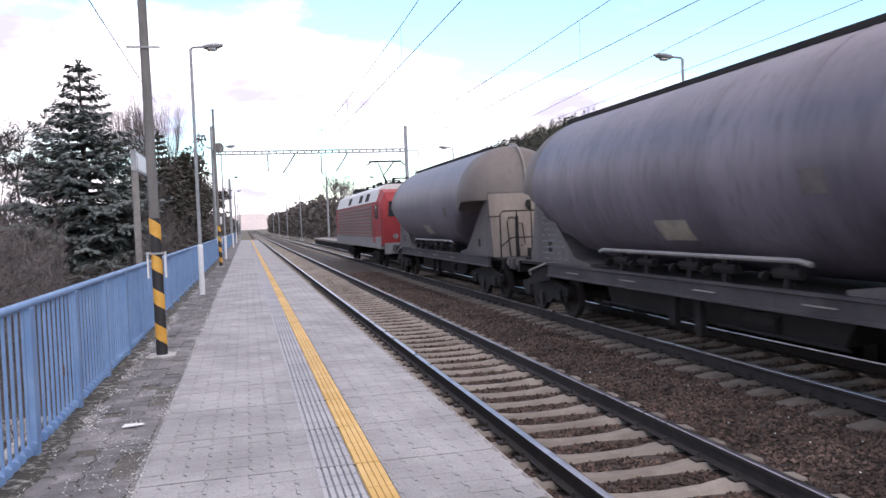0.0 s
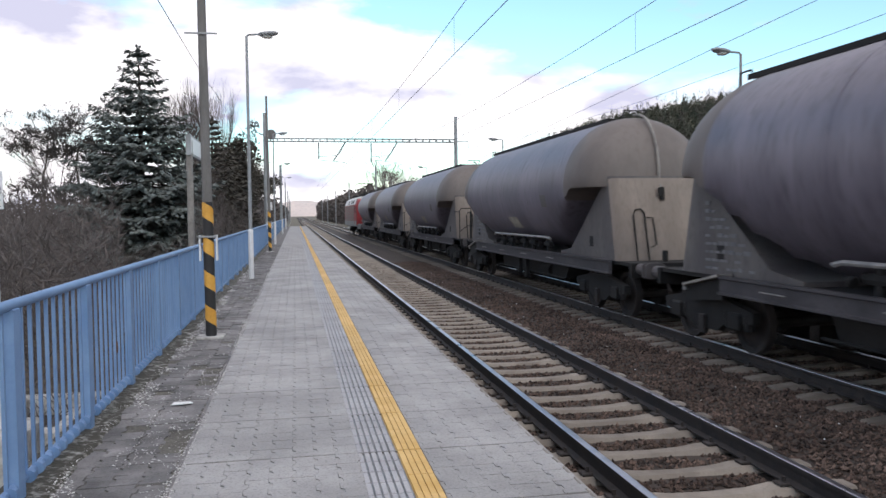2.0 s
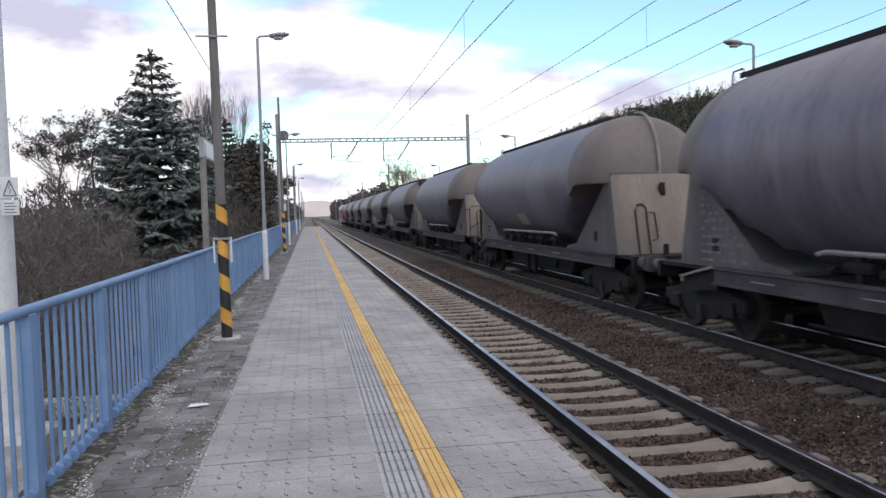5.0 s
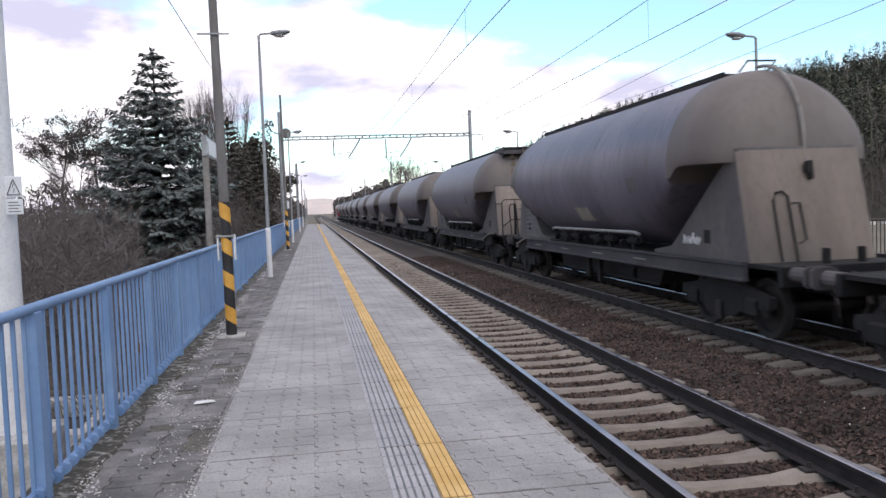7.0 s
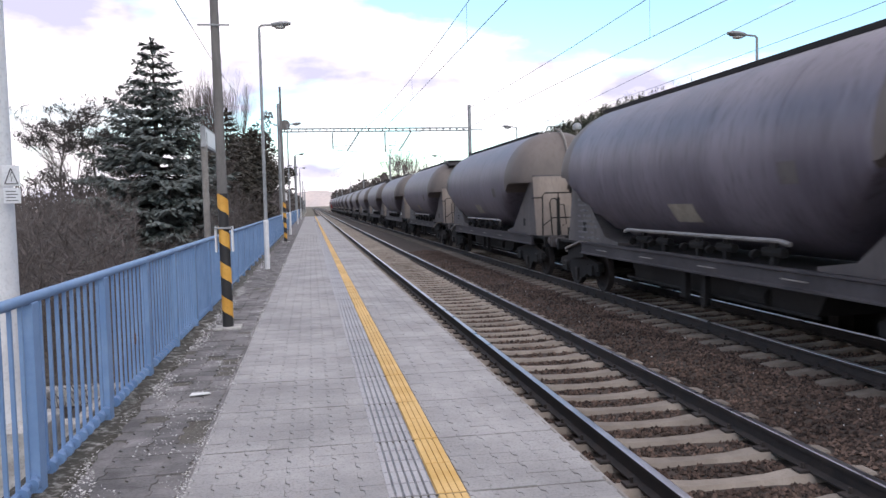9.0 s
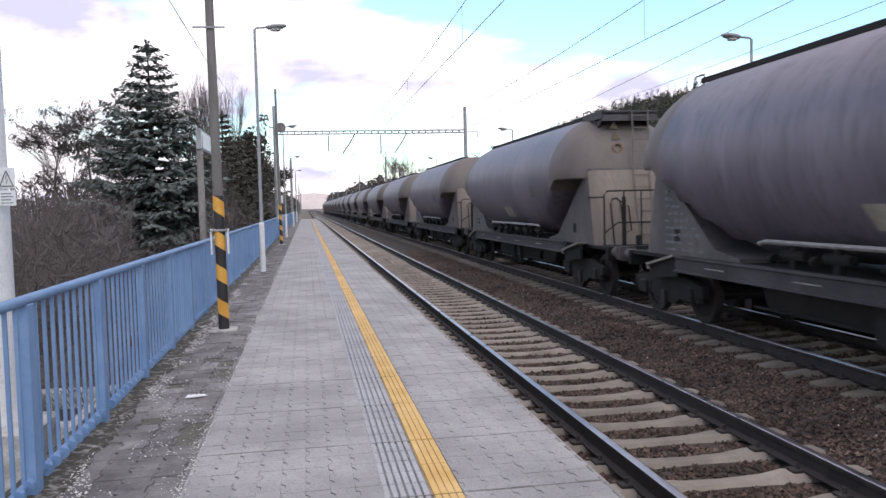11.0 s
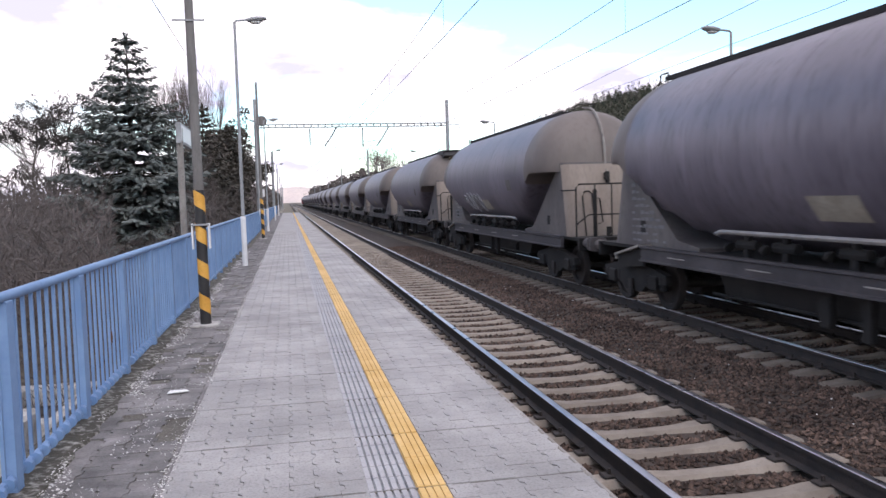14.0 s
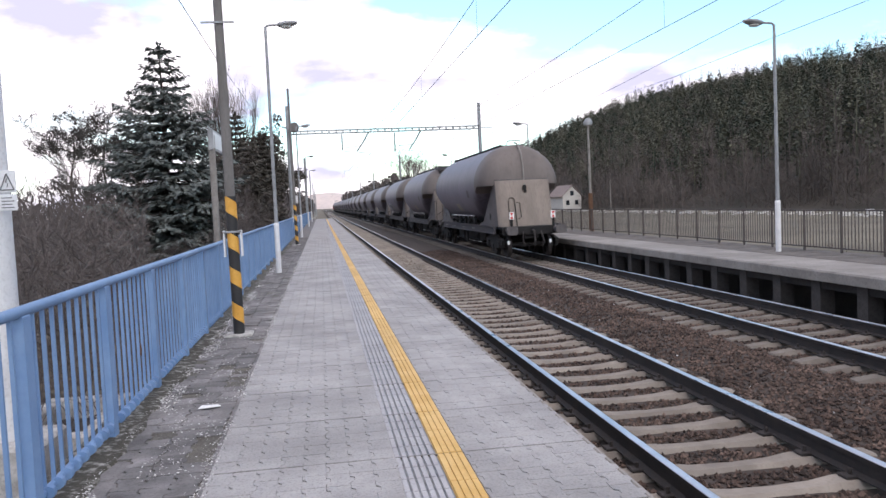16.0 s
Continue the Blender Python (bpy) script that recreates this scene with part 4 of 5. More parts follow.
def striped_pole(y, h=7.6):
    p = thing("striped_pole", "weathered pole with black and yellow warning stripes on a concrete foot", "pole", pose(-1.11, y, P, 0, -0.35, 0), "striped poles")
    part("shaft", Shape().tube([(0, 0, 1.75), (0, 0, 4), (0, 0, h)], 0.064, 0.046, n=14), M_POLEWOOD, p, "bare weathered grey shaft", True)
    base = part("striped_band", Shape().tube([(0, 0, 0), (0, 0, 1.76)], 0.070, 0.066, n=16), M_BLACK, p, "black warning band", True)
    for k in range(4):                       # diagonal yellow bands that wind round the shaft
        z0 = 0.09 + 0.445 * k
        sh, r, m = Shape(), 0.0715, 18
        for i in range(m + 1):
            a = -2.75 + math.pi * 1.15 * i / m
            c = z0 + 0.16 - 0.16 * i / m
            for dz in (0, 0.2):
                sh.v.append((r * math.cos(a), r * math.sin(a), min(1.76, c + dz)))
        sh.f = [(2 * i, 2 * i + 2, 2 * i + 3, 2 * i + 1) for i in range(m)]
        part("yellow_stripe", sh, M_STRIPE, base, "yellow diagonal stripe", True)
    part("foot", Shape().box(-0.17, 0.17, -0.17, 0.17, -0.02, 0.02, 0.01), M_LICHEN, p, "crumbling concrete foot")
    for s in (-1, 1):
        part("clamp_plate", Shape().box(s * 0.105 - 0.010, s * 0.105 + 0.010, -0.06, 0.06, 1.0, 1.33, 0.004), M_WHITE, p, "white steel clamp plate")
    part("clamp_band", Shape().box(-0.11, 0.11, -0.085, 0.085, 1.30, 1.325, 0.003), M_GALV, p)
    part("cross_arm", Shape().box(-0.21, 0.19, -0.085, -0.065, 3.90, 3.92), M_GALV, p)
    return p


striped_pole(10.8)
striped_pole(36.1, 6.8)


def mast(x, y, h, r=0.13, label="tall grey concrete catenary mast beside the tracks", mat=M_GALV, foot=0.25):
    m = thing("catenary_mast", label, "mast", pose(x, y, -0.5), "catenary masts")
    part("shaft", Shape().tube([(0, 0, 0), (0, 0, h * 0.5), (0, 0, h)], r * 1.15, r * 0.85, n=14), mat, m, smooth=True)
    part("footing", Shape().box(-0.35, 0.35, -0.35, 0.35, -0.3, foot, 0.03), M_LICHEN, m, "weathered concrete footing")
    part("cap", Shape().tube([(0, 0, h), (0, 0, h + 0.04)], r, r * 0.8, n=14), M_GALV, m)
    return m


GY = 54.0
for y in (GY, GY + 55, GY + 110, GY + 165, GY + 220, GY + 275):
    mast(-1.85, y, 9.3)
    mast(10.89, y, 9.2)
near_mast = tagged(mast(-2.585, 7.2, 10.5, 0.14, mat=M_WHITE, foot=0.88), "tall pale steel mast with a warning plate behind the fence")
plate = thing("warning_plate", "white high-voltage warning plate clamped on the pale mast", "sign", pose(-2.385, 7.03, 2.20, 0, 0, 8))
part("triangle_board", Shape().box(-0.062, 0.062, -0.008, 0.008, 0.14, 0.31, 0.004), M_SIGNW, plate)
tri = Shape()
for a, b in (((-0.048, 0.16), (0.048, 0.16)), ((0.048, 0.16), (0, 0.285)), ((0, 0.285), (-0.048, 0.16))):
    tri.tube([(a[0], -0.011, a[1]), (b[0], -0.011, b[1])], 0.0045, n=5)
tri.tube([(0.006, -0.011, 0.255), (-0.008, -0.011, 0.218), (0.008, -0.011, 0.214), (0, -0.011, 0.178)], 0.003, n=5)
part("triangle_mark", tri, M_SIGNTXT, plate, "dark triangle with a lightning bolt")
brd = part("text_board", Shape().box(-0.062, 0.062, -0.008, 0.008, 0, 0.125, 0.004), M_SIGNW, plate)
for k in range(4):
    part("text_line", Shape().box(-0.045, 0.045 - 0.016 * (k % 2), -0.011, -0.008, 0.020 + 0.025 * k, 0.027 + 0.025 * k), M_SIGNTXT, brd)

# portal beam over the tracks
g = thing("catenary_gantry", "grey lattice steel portal beam carried over both tracks", "gantry", pose(0, GY, 0))
for z in (7.00, 7.19):
    part("chord", Shape().box(-1.75, 10.78, -0.16, 0.16, z - 0.028, z + 0.028), M_GALV, g)
lat = Shape().box(-0.035, 0.035, -0.14, 0.14, 7.02, 7.17).mesh("lattice_plate", M_GALV)
for i in range(27):
    share("lattice_plate", lat, g, pose(-1.5 + 0.46 * i, 0, 0))
for x, d in ((1.62, 1), (5.1, 1)):
    drop = Shape().tube([(x, 0, 6.92), (x, 0, 5.85 if x < 3 else 5.65)], 0.045, n=8)
    part("drop_post", drop, M_GALV, g)
    arm = Shape().tube([(x + 1.75, 0, 6.95), (x + 1.35, 0, 6.3), (x + 0.95, 0, 5.75)], 0.055, n=6).tube([(x, 0, 6.0), (x + 1.2, 0, 6.1)], 0.02, n=6).tube([(x, 0, 5.8), (x + 1.75, 0, 5.62)], 0.018, n=6)
    part("registration_arm", arm, M_GALV, g)
part("side_arm", Shape().tube([(10.95, 0, 7.06), (11.75, 0, 7.06), (11.75, 0, 6.65)], 0.03, n=6), M_GALV, g)
drum = thing("mast_drum", "dark round transformer drum hung at the gantry end", "transformer", pose(-1.42, GY - 0.5, 7.4))
part("drum", Shape().tube([(0, -0.3, 0), (0, 0.3, 0)], 0.30, n=16), M_POLEWOOD, drum, smooth=True)
part("bracket", Shape().box(-0.7, 0.0, -0.03, 0.03, -0.05, 0.05), M_GALV, drum)
box = thing("signal_box", "small white cabinet fixed on a gantry mast", "cabinet", pose(-1.62, GY - 0.2, 2.75))
part("cabinet", Shape().box(-0.16, 0.16, -0.12, 0.12, -0.25, 0.25, 0.02), M_WHITE, box)
part("clamp", Shape().box(-0.3, -0.1, 0.0, 0.1, -0.03, 0.03), M_GALV, box)


def wire(name, pts, r, label):
    w = thing(name, label, "wire")
    part("strand", Shape().tube(pts, r, n=5), M_WIRE, w)
    return w


def sag(y, low, high, phase=26.5):
    u = ((y - phase + 27.5) % 55 - 27.5) / 27.5
    return low + (high - low) * u * u


ys = [-28.5 + 2.75 * i for i in range(101)]
for x, zc, zl in ((T1 + 0.05, 5.50, 6.18), (T2 + 0.05, 5.62, 6.42)):
    c = wire("contact_wire", [(x, y, zc) for y in (-28, 26, 54, 109, 164, 250)], 0.008, "dark overhead contact wire above a track")
    m = wire("messenger_wire", [(x, y, sag(y, zl, 7.0)) for y in ys], 0.008, "sagging messenger wire above the contact wire")
    for i in range(18):
        y = -20 + 9.2 * i
        part("dropper", Shape().tube([(x, y, zc), (x, y, sag(y, zl, 7.0))], 0.004, n=4), M_WIRE, m)
wire("feeder_wire", [(10.6, y, 2.12 + (0.415 * 10.6 - 0.033 * y) / 0.909) for y in (-5, 8, 20, 35, 54)], 0.008, "feeder wire beside the far platform")
wire("feeder_wire", [(11.75, y, 6.6 - 0.7 * (1 - ((y - 26.5) / 27.5) ** 2)) for y in (0, 8, 16, 26, 36, 46, 54)], 0.007, "feeder wire hung from the gantry side arm")
wire("feeder_cable", [(-2.3, 4.0, 6.25), (-2.2, 9, 5.95), (-2.2, 14, 5.77), (-2.2, 20, 5.66), (-2.15, 30, 5.62), (-2.05, 42, 5.85), (-1.9, 54, 6.5)], 0.008, "black cable strung along the mast line")

# station name board behind the fence
nb = thing("name_board", "white station name board on a grey post behind the fence", "sign", pose(-2.2, 17.9, -0.55))
part("post", Shape().tube([(0, 0, 0), (0, 0, 4.3)], 0.07, n=12), M_PALE, nb, smooth=True)
part("board", Shape().box(-0.05, 0.05, -0.15, 1.75, 3.98, 4.42, 0.006), M_GALV, nb, "grey board frame")
part("face", Shape().box(0.052, 0.06, -0.10, 1.70, 4.03, 4.37), M_SIGNW, nb, "plain white face")

# lamp and thin pole beyond the far fence
ol = thing("old_lamp_post", "rusty old lamp post with a round head in the meadow", "lamp post", pose(17.6, 51.3, -0.6))
part("pole", Shape().tube([(0, 0, 0), (0, 0, 7.5)], 0.10, 0.065, n=10), M_PALE, ol, smooth=True)
part("head", Shape().rings([[(r * math.cos(2 * math.pi * i / 12), r * math.sin(2 * math.pi * i / 12), z) for i in range(12)] for r, z in ((0.1, 7.3), (0.28, 7.35), (0.30, 7.55), (0.2, 7.75), (0.05, 7.8))]), M_GALV, ol, smooth=True)
part("sleeve", Shape().tube([(0, 0, 0.0), (0, 0, 2.9)], 0.16, 0.14, n=10), M_RUSTSPOT, ol, "rusty brown lower sleeve")
tp = thing("thin_pole", "thin pale pole in the meadow", "pole", pose(44.6, 120, -0.6))
part("pole", Shape().tube([(0, 0, 0), (0, 0, 5.0)], 0.06, n=8), M_PALE, tp)

# concrete pit frame below the fence
cs = thing("concrete_pit", "weathered concrete pit frame in the ground behind the fence", "pit", pose(-3.2, 10.7, -0.62, 0, 0, 0))
for x0, x1, y0, y1 in ((-0.55, 0.55, 0.85, 1.05), (-0.55, 0.55, -1.05, -0.85), (-0.55, -0.38, -0.85, 0.85), (0.38, 0.55, -0.85, 0.85)):
    part("kerb", Shape().box(x0, x1, y0, y1, -0.2, 0.34, 0.03), M_LICHEN, cs)
part("floor_slab", Shape().box(-0.38, 0.38, -0.85, 0.85, -0.2, 0.08), M_PIER, cs)
sl = thing("concrete_slab", "pale broken concrete apron behind the fence", "slab", pose(-2.6, 7.4, -0.62))
part("apron", Shape().box(-1.2, 0.7, -2.2, 2.0, -0.1, 0.12, 0.03), M_FOOT, sl)
lp = thing("litter_paper", "flattened white paper scrap lying on the old cobbles", "litter", pose(-0.97, 6.97, P + 0.004, 0, 0, 12))
part("sheet", Shape().add([(-0.09, -0.03, 0.004), (0.02, -0.045, 0.012), (0.09, -0.02, 0.004), (0.07, 0.04, 0.006), (-0.06, 0.045, 0.012), (-0.09, -0.03, 0.001), (0.02, -0.045, 0.003), (0.09, -0.02, 0.001), (0.07, 0.04, 0.001), (-0.06, 0.045, 0.003)], [(0, 1, 2, 3, 4), (9, 8, 7, 6, 5), (0, 5, 6, 1), (1, 6, 7, 2), (2, 7, 8, 3), (3, 8, 9, 4), (4, 9, 5, 0)]), M_TAILWHITE, lp)

# ---------- trees, shrubs, hill and far things ----------
def blade(sh, p, d, up, ln, wd):
    """A small four-cornered leaf or needle spray."""
    side = d.cross(up).normalized() * wd
    sh.add([p - side * 0.5, p + d * ln * 0.5 + side * 0.2 - side, p + d * ln, p + d * ln * 0.5 + side], [(0, 1, 2, 3)])


def spruce(name, at, h, r, mat, label, seed, tiers=26, low=0.04, loose=1.0):
    """Tiers of boughs with side sprays; the upper tiers stand apart with lifted tips, the lower ones hang and close up."""
    q = random.Random(seed)
    t = thing(name, label, "conifer tree", at)
    part("trunk", Shape().tube([(0, 0, -0.3), (0, 0, h * 0.5), (0, 0, h * 0.985)], 0.018 * h + 0.03, 0.02, n=9), M_BARK, t, smooth=True)
    crown, limbs = Shape(), Shape()
    for k in range(tiers):
        f = (k / (tiers - 1)) ** 0.92
        z = h * (low + (0.965 - low) * f)
        reach = r * min(1.0, 0.09 + 1.22 * (1 - f) ** 0.92) * q.uniform(0.8, 1.12) + 0.10
        nb = int(15 - 8.5 * f)
        for b in range(nb):
            a = 2 * math.pi * (b + q.uniform(-0.35, 0.35)) / nb + k * 1.1
            ln = reach * q.uniform(0.62, 1.12)
            d = Vector((math.cos(a), math.sin(a), 0))
            w = Vector((-d.y, d.x, 0))
            fall, lift = 0.34 * (1 - f) + 0.02, 0.16 + 0.22 * f
            pts = [Vector((0, 0, z + q.uniform(-0.2, 0.2) * (1.15 - f))) + d * ln * u + Vector((0, 0, ln * (-fall * u + lift * u * u))) for u in (0, 0.2, 0.4, 0.6, 0.8, 1.0)]
            limbs.tube([pts[0], pts[2], pts[5]], 0.014 + 0.012 * ln, 0.006, n=3, caps=False)
            m = max(6, int(ln / 0.095))
            for s in range(m):
                u = 0.14 + 0.86 * (s + q.random()) / m
                i = min(4, int(u * 5))
                p = pts[i].lerp(pts[i + 1], u * 5 - i)
                side_ln = (0.16 + 0.40 * ln * (1 - u) ** 0.7 * min(1, u * 2.6)) * q.uniform(0.6, 1.15) * loose
                for sg in (-1, 1):
                    out = (d * 0.75 + w * sg * q.uniform(0.5, 1.0) + Vector((0, 0, q.uniform(-0.55, 0.02) * (1.1 - 0.7 * f)))).normalized()
                    n = max(2, int(side_ln / 0.11))
                    for v in range(n):
                        dd = (out + w * sg * q.uniform(-0.5, 0.5) + d * q.uniform(-0.2, 0.4) + Vector((0, 0, q.uniform(-0.55, 0.12)))).normalized()
                        blade(crown, p + out * side_ln * (v + q.random() * 0.6) / n, dd, Vector((q.uniform(-0.5, 0.5), q.uniform(-0.5, 0.5), 1)), q.uniform(0.18, 0.32), 0.085)
    for k in range(60):      # leader
        z = h * q.uniform(0.93, 1.0)
        a = q.uniform(0, 6.283)
        blade(crown, Vector((0, 0, z)), Vector((math.cos(a), math.sin(a), q.uniform(0.2, 1.2))).normalized(), Vector((0.2, 0.1, 1)), 0.2, 0.07)
    ob = new("crown", crown.raw("crown", mat))
    ob.parent = t
    ob = new("branchwork", limbs.raw("branchwork", M_BARK))
    ob.parent = t
    tagged(ob, kind="stuff")
    return t


def branching(sh, p, d, ln, r, depth, q, spread, tips=None, lift=0.1, n=3, thin=0.0):
    if depth == 0 or r < 0.002:
        if tips is not None:
            tips.append((p.copy(), d.copy()))
        return
    bend = Vector((q.uniform(-1, 1), q.uniform(-1, 1), q.uniform(-0.6, 1))) * 0.16
    m = p + d * ln * 0.5 + bend * ln * 0.3
    e = p + (d + bend).normalized() * ln
    sh.tube([p, m, e], max(r, thin), max(r * 0.68, thin), n=n, caps=False)
    for k in range(q.choice((2, 3, 3))):
        v = Vector((q.uniform(-1, 1), q.uniform(-1, 1), q.uniform(-0.5, 1)))
        nd = (d + v * spread + Vector((0, 0, lift))).normalized()
        branching(sh, e if k else m, nd, ln * q.uniform(0.62, 0.86), r * q.uniform(0.5, 0.66), depth - 1, q, spread, tips, lift, n, thin)


def bare_tree(name, at, h, label, seed, mat=M_TWIG, depth=7, spread=0.55, leaf=None, lift=0.12, trunk=0.3, leaf_n=10, leaf_s=0.2, thin=0.0):
    q = random.Random(seed)
    t = thing(name, label, "tree", at)
    crown, tips = Shape(), []
    base = Vector((0, 0, h * trunk))
    part("trunk", Shape().tube([(0, 0, -0.4), (0.02 * h, 0, h * trunk * 0.5), base], 0.022 * h, 0.014 * h, n=8), M_BARK, t, smooth=True)
    for k in range(4):
        a = 2 * math.pi * (k + q.random() * 0.6) / 4
        d = Vector((math.cos(a) * 0.5, math.sin(a) * 0.5, 1)).normalized() if k else Vector((0, 0, 1))
        branching(crown, base, d, h * (0.24 if k else 0.28), 0.010 * h, depth, q, spread, tips, lift, 3, thin)
    ob = new("crown", crown.raw("crown", mat))
    ob.parent = t
    if leaf:
        lv = Shape()
        for p, d in tips:
            for k in range(leaf_n):
                o = Vector((q.uniform(-1, 1), q.uniform(-1, 1), q.uniform(-0.7, 0.7))) * 0.35
                blade(lv, p + o, Vector((q.uniform(-1, 1), q.uniform(-1, 1), q.uniform(-0.2, 1))).normalized(), Vector((q.uniform(-1, 1), q.uniform(-1, 1), 1)), leaf_s * q.uniform(0.6, 1.3), leaf_s * 0.35)
        ob = new("foliage", lv.raw("foliage", leaf))
        ob.parent = t
    return t


G = -0.6
spruce("blue_spruce", pose(-6.75, 38, G), 10.35, 3.45, M_FIR, "tall blue-green spruce with drooping tiers behind the fence", 4, 23)
spruce("dark_conifer", pose(-5.0, 52, G), 8.9, 2.2, M_FIRDARK, "narrow dark conifer beside the spruce", 9, 24, 0.03)
spruce("dark_conifer", pose(-3.9, 57, G), 8.0, 2.0, M_FIRDARK, "dark bushy conifer behind the striped pole", 12, 22, 0.03)


def pine(at, h, label, seed):
    q = random.Random(seed)
    t = thing("pine_tree", label, "pine tree", at, "scraggy pines")
    pts = [Vector((0.25 * math.sin(k * 1.3 + seed), 0, h * k / 7)) for k in range(8)]
    part("trunk", Shape().tube(pts, 0.16, 0.03, n=7), M_BARK, t, smooth=True)
    limbs, tips = Shape(), []
    for k in range(19):
        u = 0.58 + 0.41 * k / 18 if k > 2 else q.uniform(0.36, 0.56)
        i = min(6, int(u * 7))
        p = pts[i].lerp(pts[i + 1], u * 7 - i)
        a = k * 2.4 + q.uniform(-0.5, 0.5)
        d = Vector((math.cos(a), math.sin(a), q.uniform(0.05, 0.55))).normalized()
        branching(limbs, p, d, h * (0.13 if u > 0.5 else 0.10) * q.uniform(0.7, 1.25) * (1.15 - 0.5 * max(0, u - 0.6)), 0.035, 4, q, 0.6, tips, 0.12)
    ob = new("branchwork", limbs.raw("branchwork", M_BARK))
    ob.parent = t
    tagged(ob, kind="stuff")
    lv = Shape()
    for p, d in tips:
        if q.random() < 0.15:
            continue
        for k in range(9):
            o = Vector((q.uniform(-1, 1), q.uniform(-1, 1), q.uniform(-0.4, 0.6))) * 0.26
            blade(lv, p + o, Vector((q.uniform(-1, 1), q.uniform(-1, 1), q.uniform(-0.1, 1))).normalized(), Vector((q.uniform(-1, 1), q.uniform(-1, 1), 1)), 0.22 * q.uniform(0.6, 1.3), 0.035)
    ob = new("foliage", lv.raw("foliage", M_PINE))
    ob.parent = t
    return t


pine(pose(-17.0, 60, G), 8.6, "scraggy pine with open crown over the scrub", 31)
pine(pose(-15.0, 61, G), 9.0, "scraggy pine with open crown over the scrub", 36)
pine(pose(-13.0, 62, G), 7.2, "small scraggy pine with open crown over the scrub", 41)
bare_tree("bare_birch", pose(-19.3, 72, G), 9.0, "thin bare tree behind the scrub", 71, M_TWIG, 6, 0.5)
bare_tree("bare_tree", pose(-6.2, 52, G), 6.6, "dense leafless brown tree in the thicket", 21, M_TWIG, 8, 0.6, None, 0.15, 0.08)
bare_tree("bare_tree", pose(-4.2, 46, G), 5.2, "dense leafless brown tree in the thicket", 22, M_TWIG, 8, 0.6, None, 0.15, 0.08)
bare_tree("bare_tree", pose(-5.6, 63, G), 8.6, "dense leafless brown tree in the thicket", 58, M_TWIG, 8, 0.5, None, 0.2, 0.1)
bare_tree("bare_poplar", pose(-8.5, 75, G), 14.2, "leafless poplar with dense upright twigs", 44, M_TWIG, 8, 0.36, None, 0.30, 0.18)
bare_tree("bare_poplar", pose(-7.6, 76, G), 13.4, "leafless poplar with dense upright twigs", 47, M_TWIG, 8, 0.36, None, 0.30, 0.18)
bare_tree("ivy_tree", pose(-4.6, 70, G), 9.2, "dark leafy tree overgrown with ivy", 52, M_BARK, 5, 0.65, M_FIRDARK, 0.1, 0.25, 16, 0.26)
bare_tree("ivy_tree", pose(-5.2, 84, G), 9.2, "dark leafy tree overgrown with ivy", 55, M_BARK, 5, 0.65, M_FIRDARK, 0.1, 0.2, 16, 0.26)
bare_tree("ivy_tree", pose(-5.6, 104, G), 9.0, "dark leafy tree overgrown with ivy", 56, M_BARK, 5, 0.65, M_FIRDARK, 0.1, 0.2, 14, 0.3)
bare_tree("bare_tree", pose(15.6, 140, G), 12.6, "leafless round-crowned tree beyond the far platform", 61, M_TWIGPALE, 7, 0.62, None, 0.1, 0.2, thin=0.011)
bare_tree("bare_tree", pose(20.0, 143, G), 11.2, "leafless round-crowned tree beyond the far platform", 63, M_TWIGPALE, 7, 0.62, None, 0.1, 0.2, thin=0.011)
bare_tree("bare_tree", pose(-7.5, 60, G), 7.5, "leafless brown tree among the scrub", 64, M_TWIG, 7, 0.55, None, 0.15, 0.15)
bare_tree("bare_tree", pose(-5.2, 44, G), 5.6, "leafless brown tree among the scrub", 66, M_TWIG, 7, 0.6, None, 0.15, 0.12)

# brown scrub below the fence: many thin stems
scrub = Shape()
q = random.Random(17)
for i in range(300):
    y = q.uniform(11, 52)
    x = -2.9 - q.random() * (3.2 + 0.38 * y)
    if y < 16 and x > -4:
        continue
    h = q.uniform(0.55, 1.0) * (3.6 + 0.034 * y) * (0.8 + 0.35 * noise.noise(Vector((x * 0.35, y * 0.25, 2))))
    if y < 38 and -0.205 < x / y < -0.12:      # low growth before the spruce
        h *= 0.35
    for s in range(4):
        a = q.uniform(0, 6.28)
        d = Vector((math.cos(a) * 0.45, math.sin(a) * 0.45, 1)).normalized()
        branching(scrub, Vector((x + q.uniform(-0.4, 0.4), y + q.uniform(-0.4, 0.4), -0.7)), d, h * 0.34, 0.0045, 5, q, 0.62, None, 0.06)
tagged(new("scrub", scrub.raw("scrub", M_TWIG)), "dense leafless brown scrub below the platform", "shrubs", kind="stuff")
under = Shape()
for i in range(120000):
    y = q.uniform(10, 60)
    x = -2.6 - q.random() * (3.5 + 0.42 * y)
    d = Vector((q.uniform(-1, 1), q.uniform(-1, 1), q.uniform(0.0, 1.6))).normalized()
    z = -0.65 + q.random() ** 1.2 * (3.3 + 0.02 * y) * (0.75 + 0.5 * noise.noise(Vector((x * 0.3, y * 0.2, 4))))
    if y < 38 and -0.205 < x / y < -0.12:
        z = -0.65 + (z + 0.65) * 0.4
    blade(under, Vector((x, y, z)), d, Vector((q.uniform(-1, 1), q.uniform(-1, 1), 0.3)), q.uniform(0.15, 0.55), 0.009)
tagged(new("dry_brush", under.raw("dry_brush", M_TWIG)), "tangle of dry twigs and stalks in the scrub", "shrubs", kind="stuff")
back = Shape()
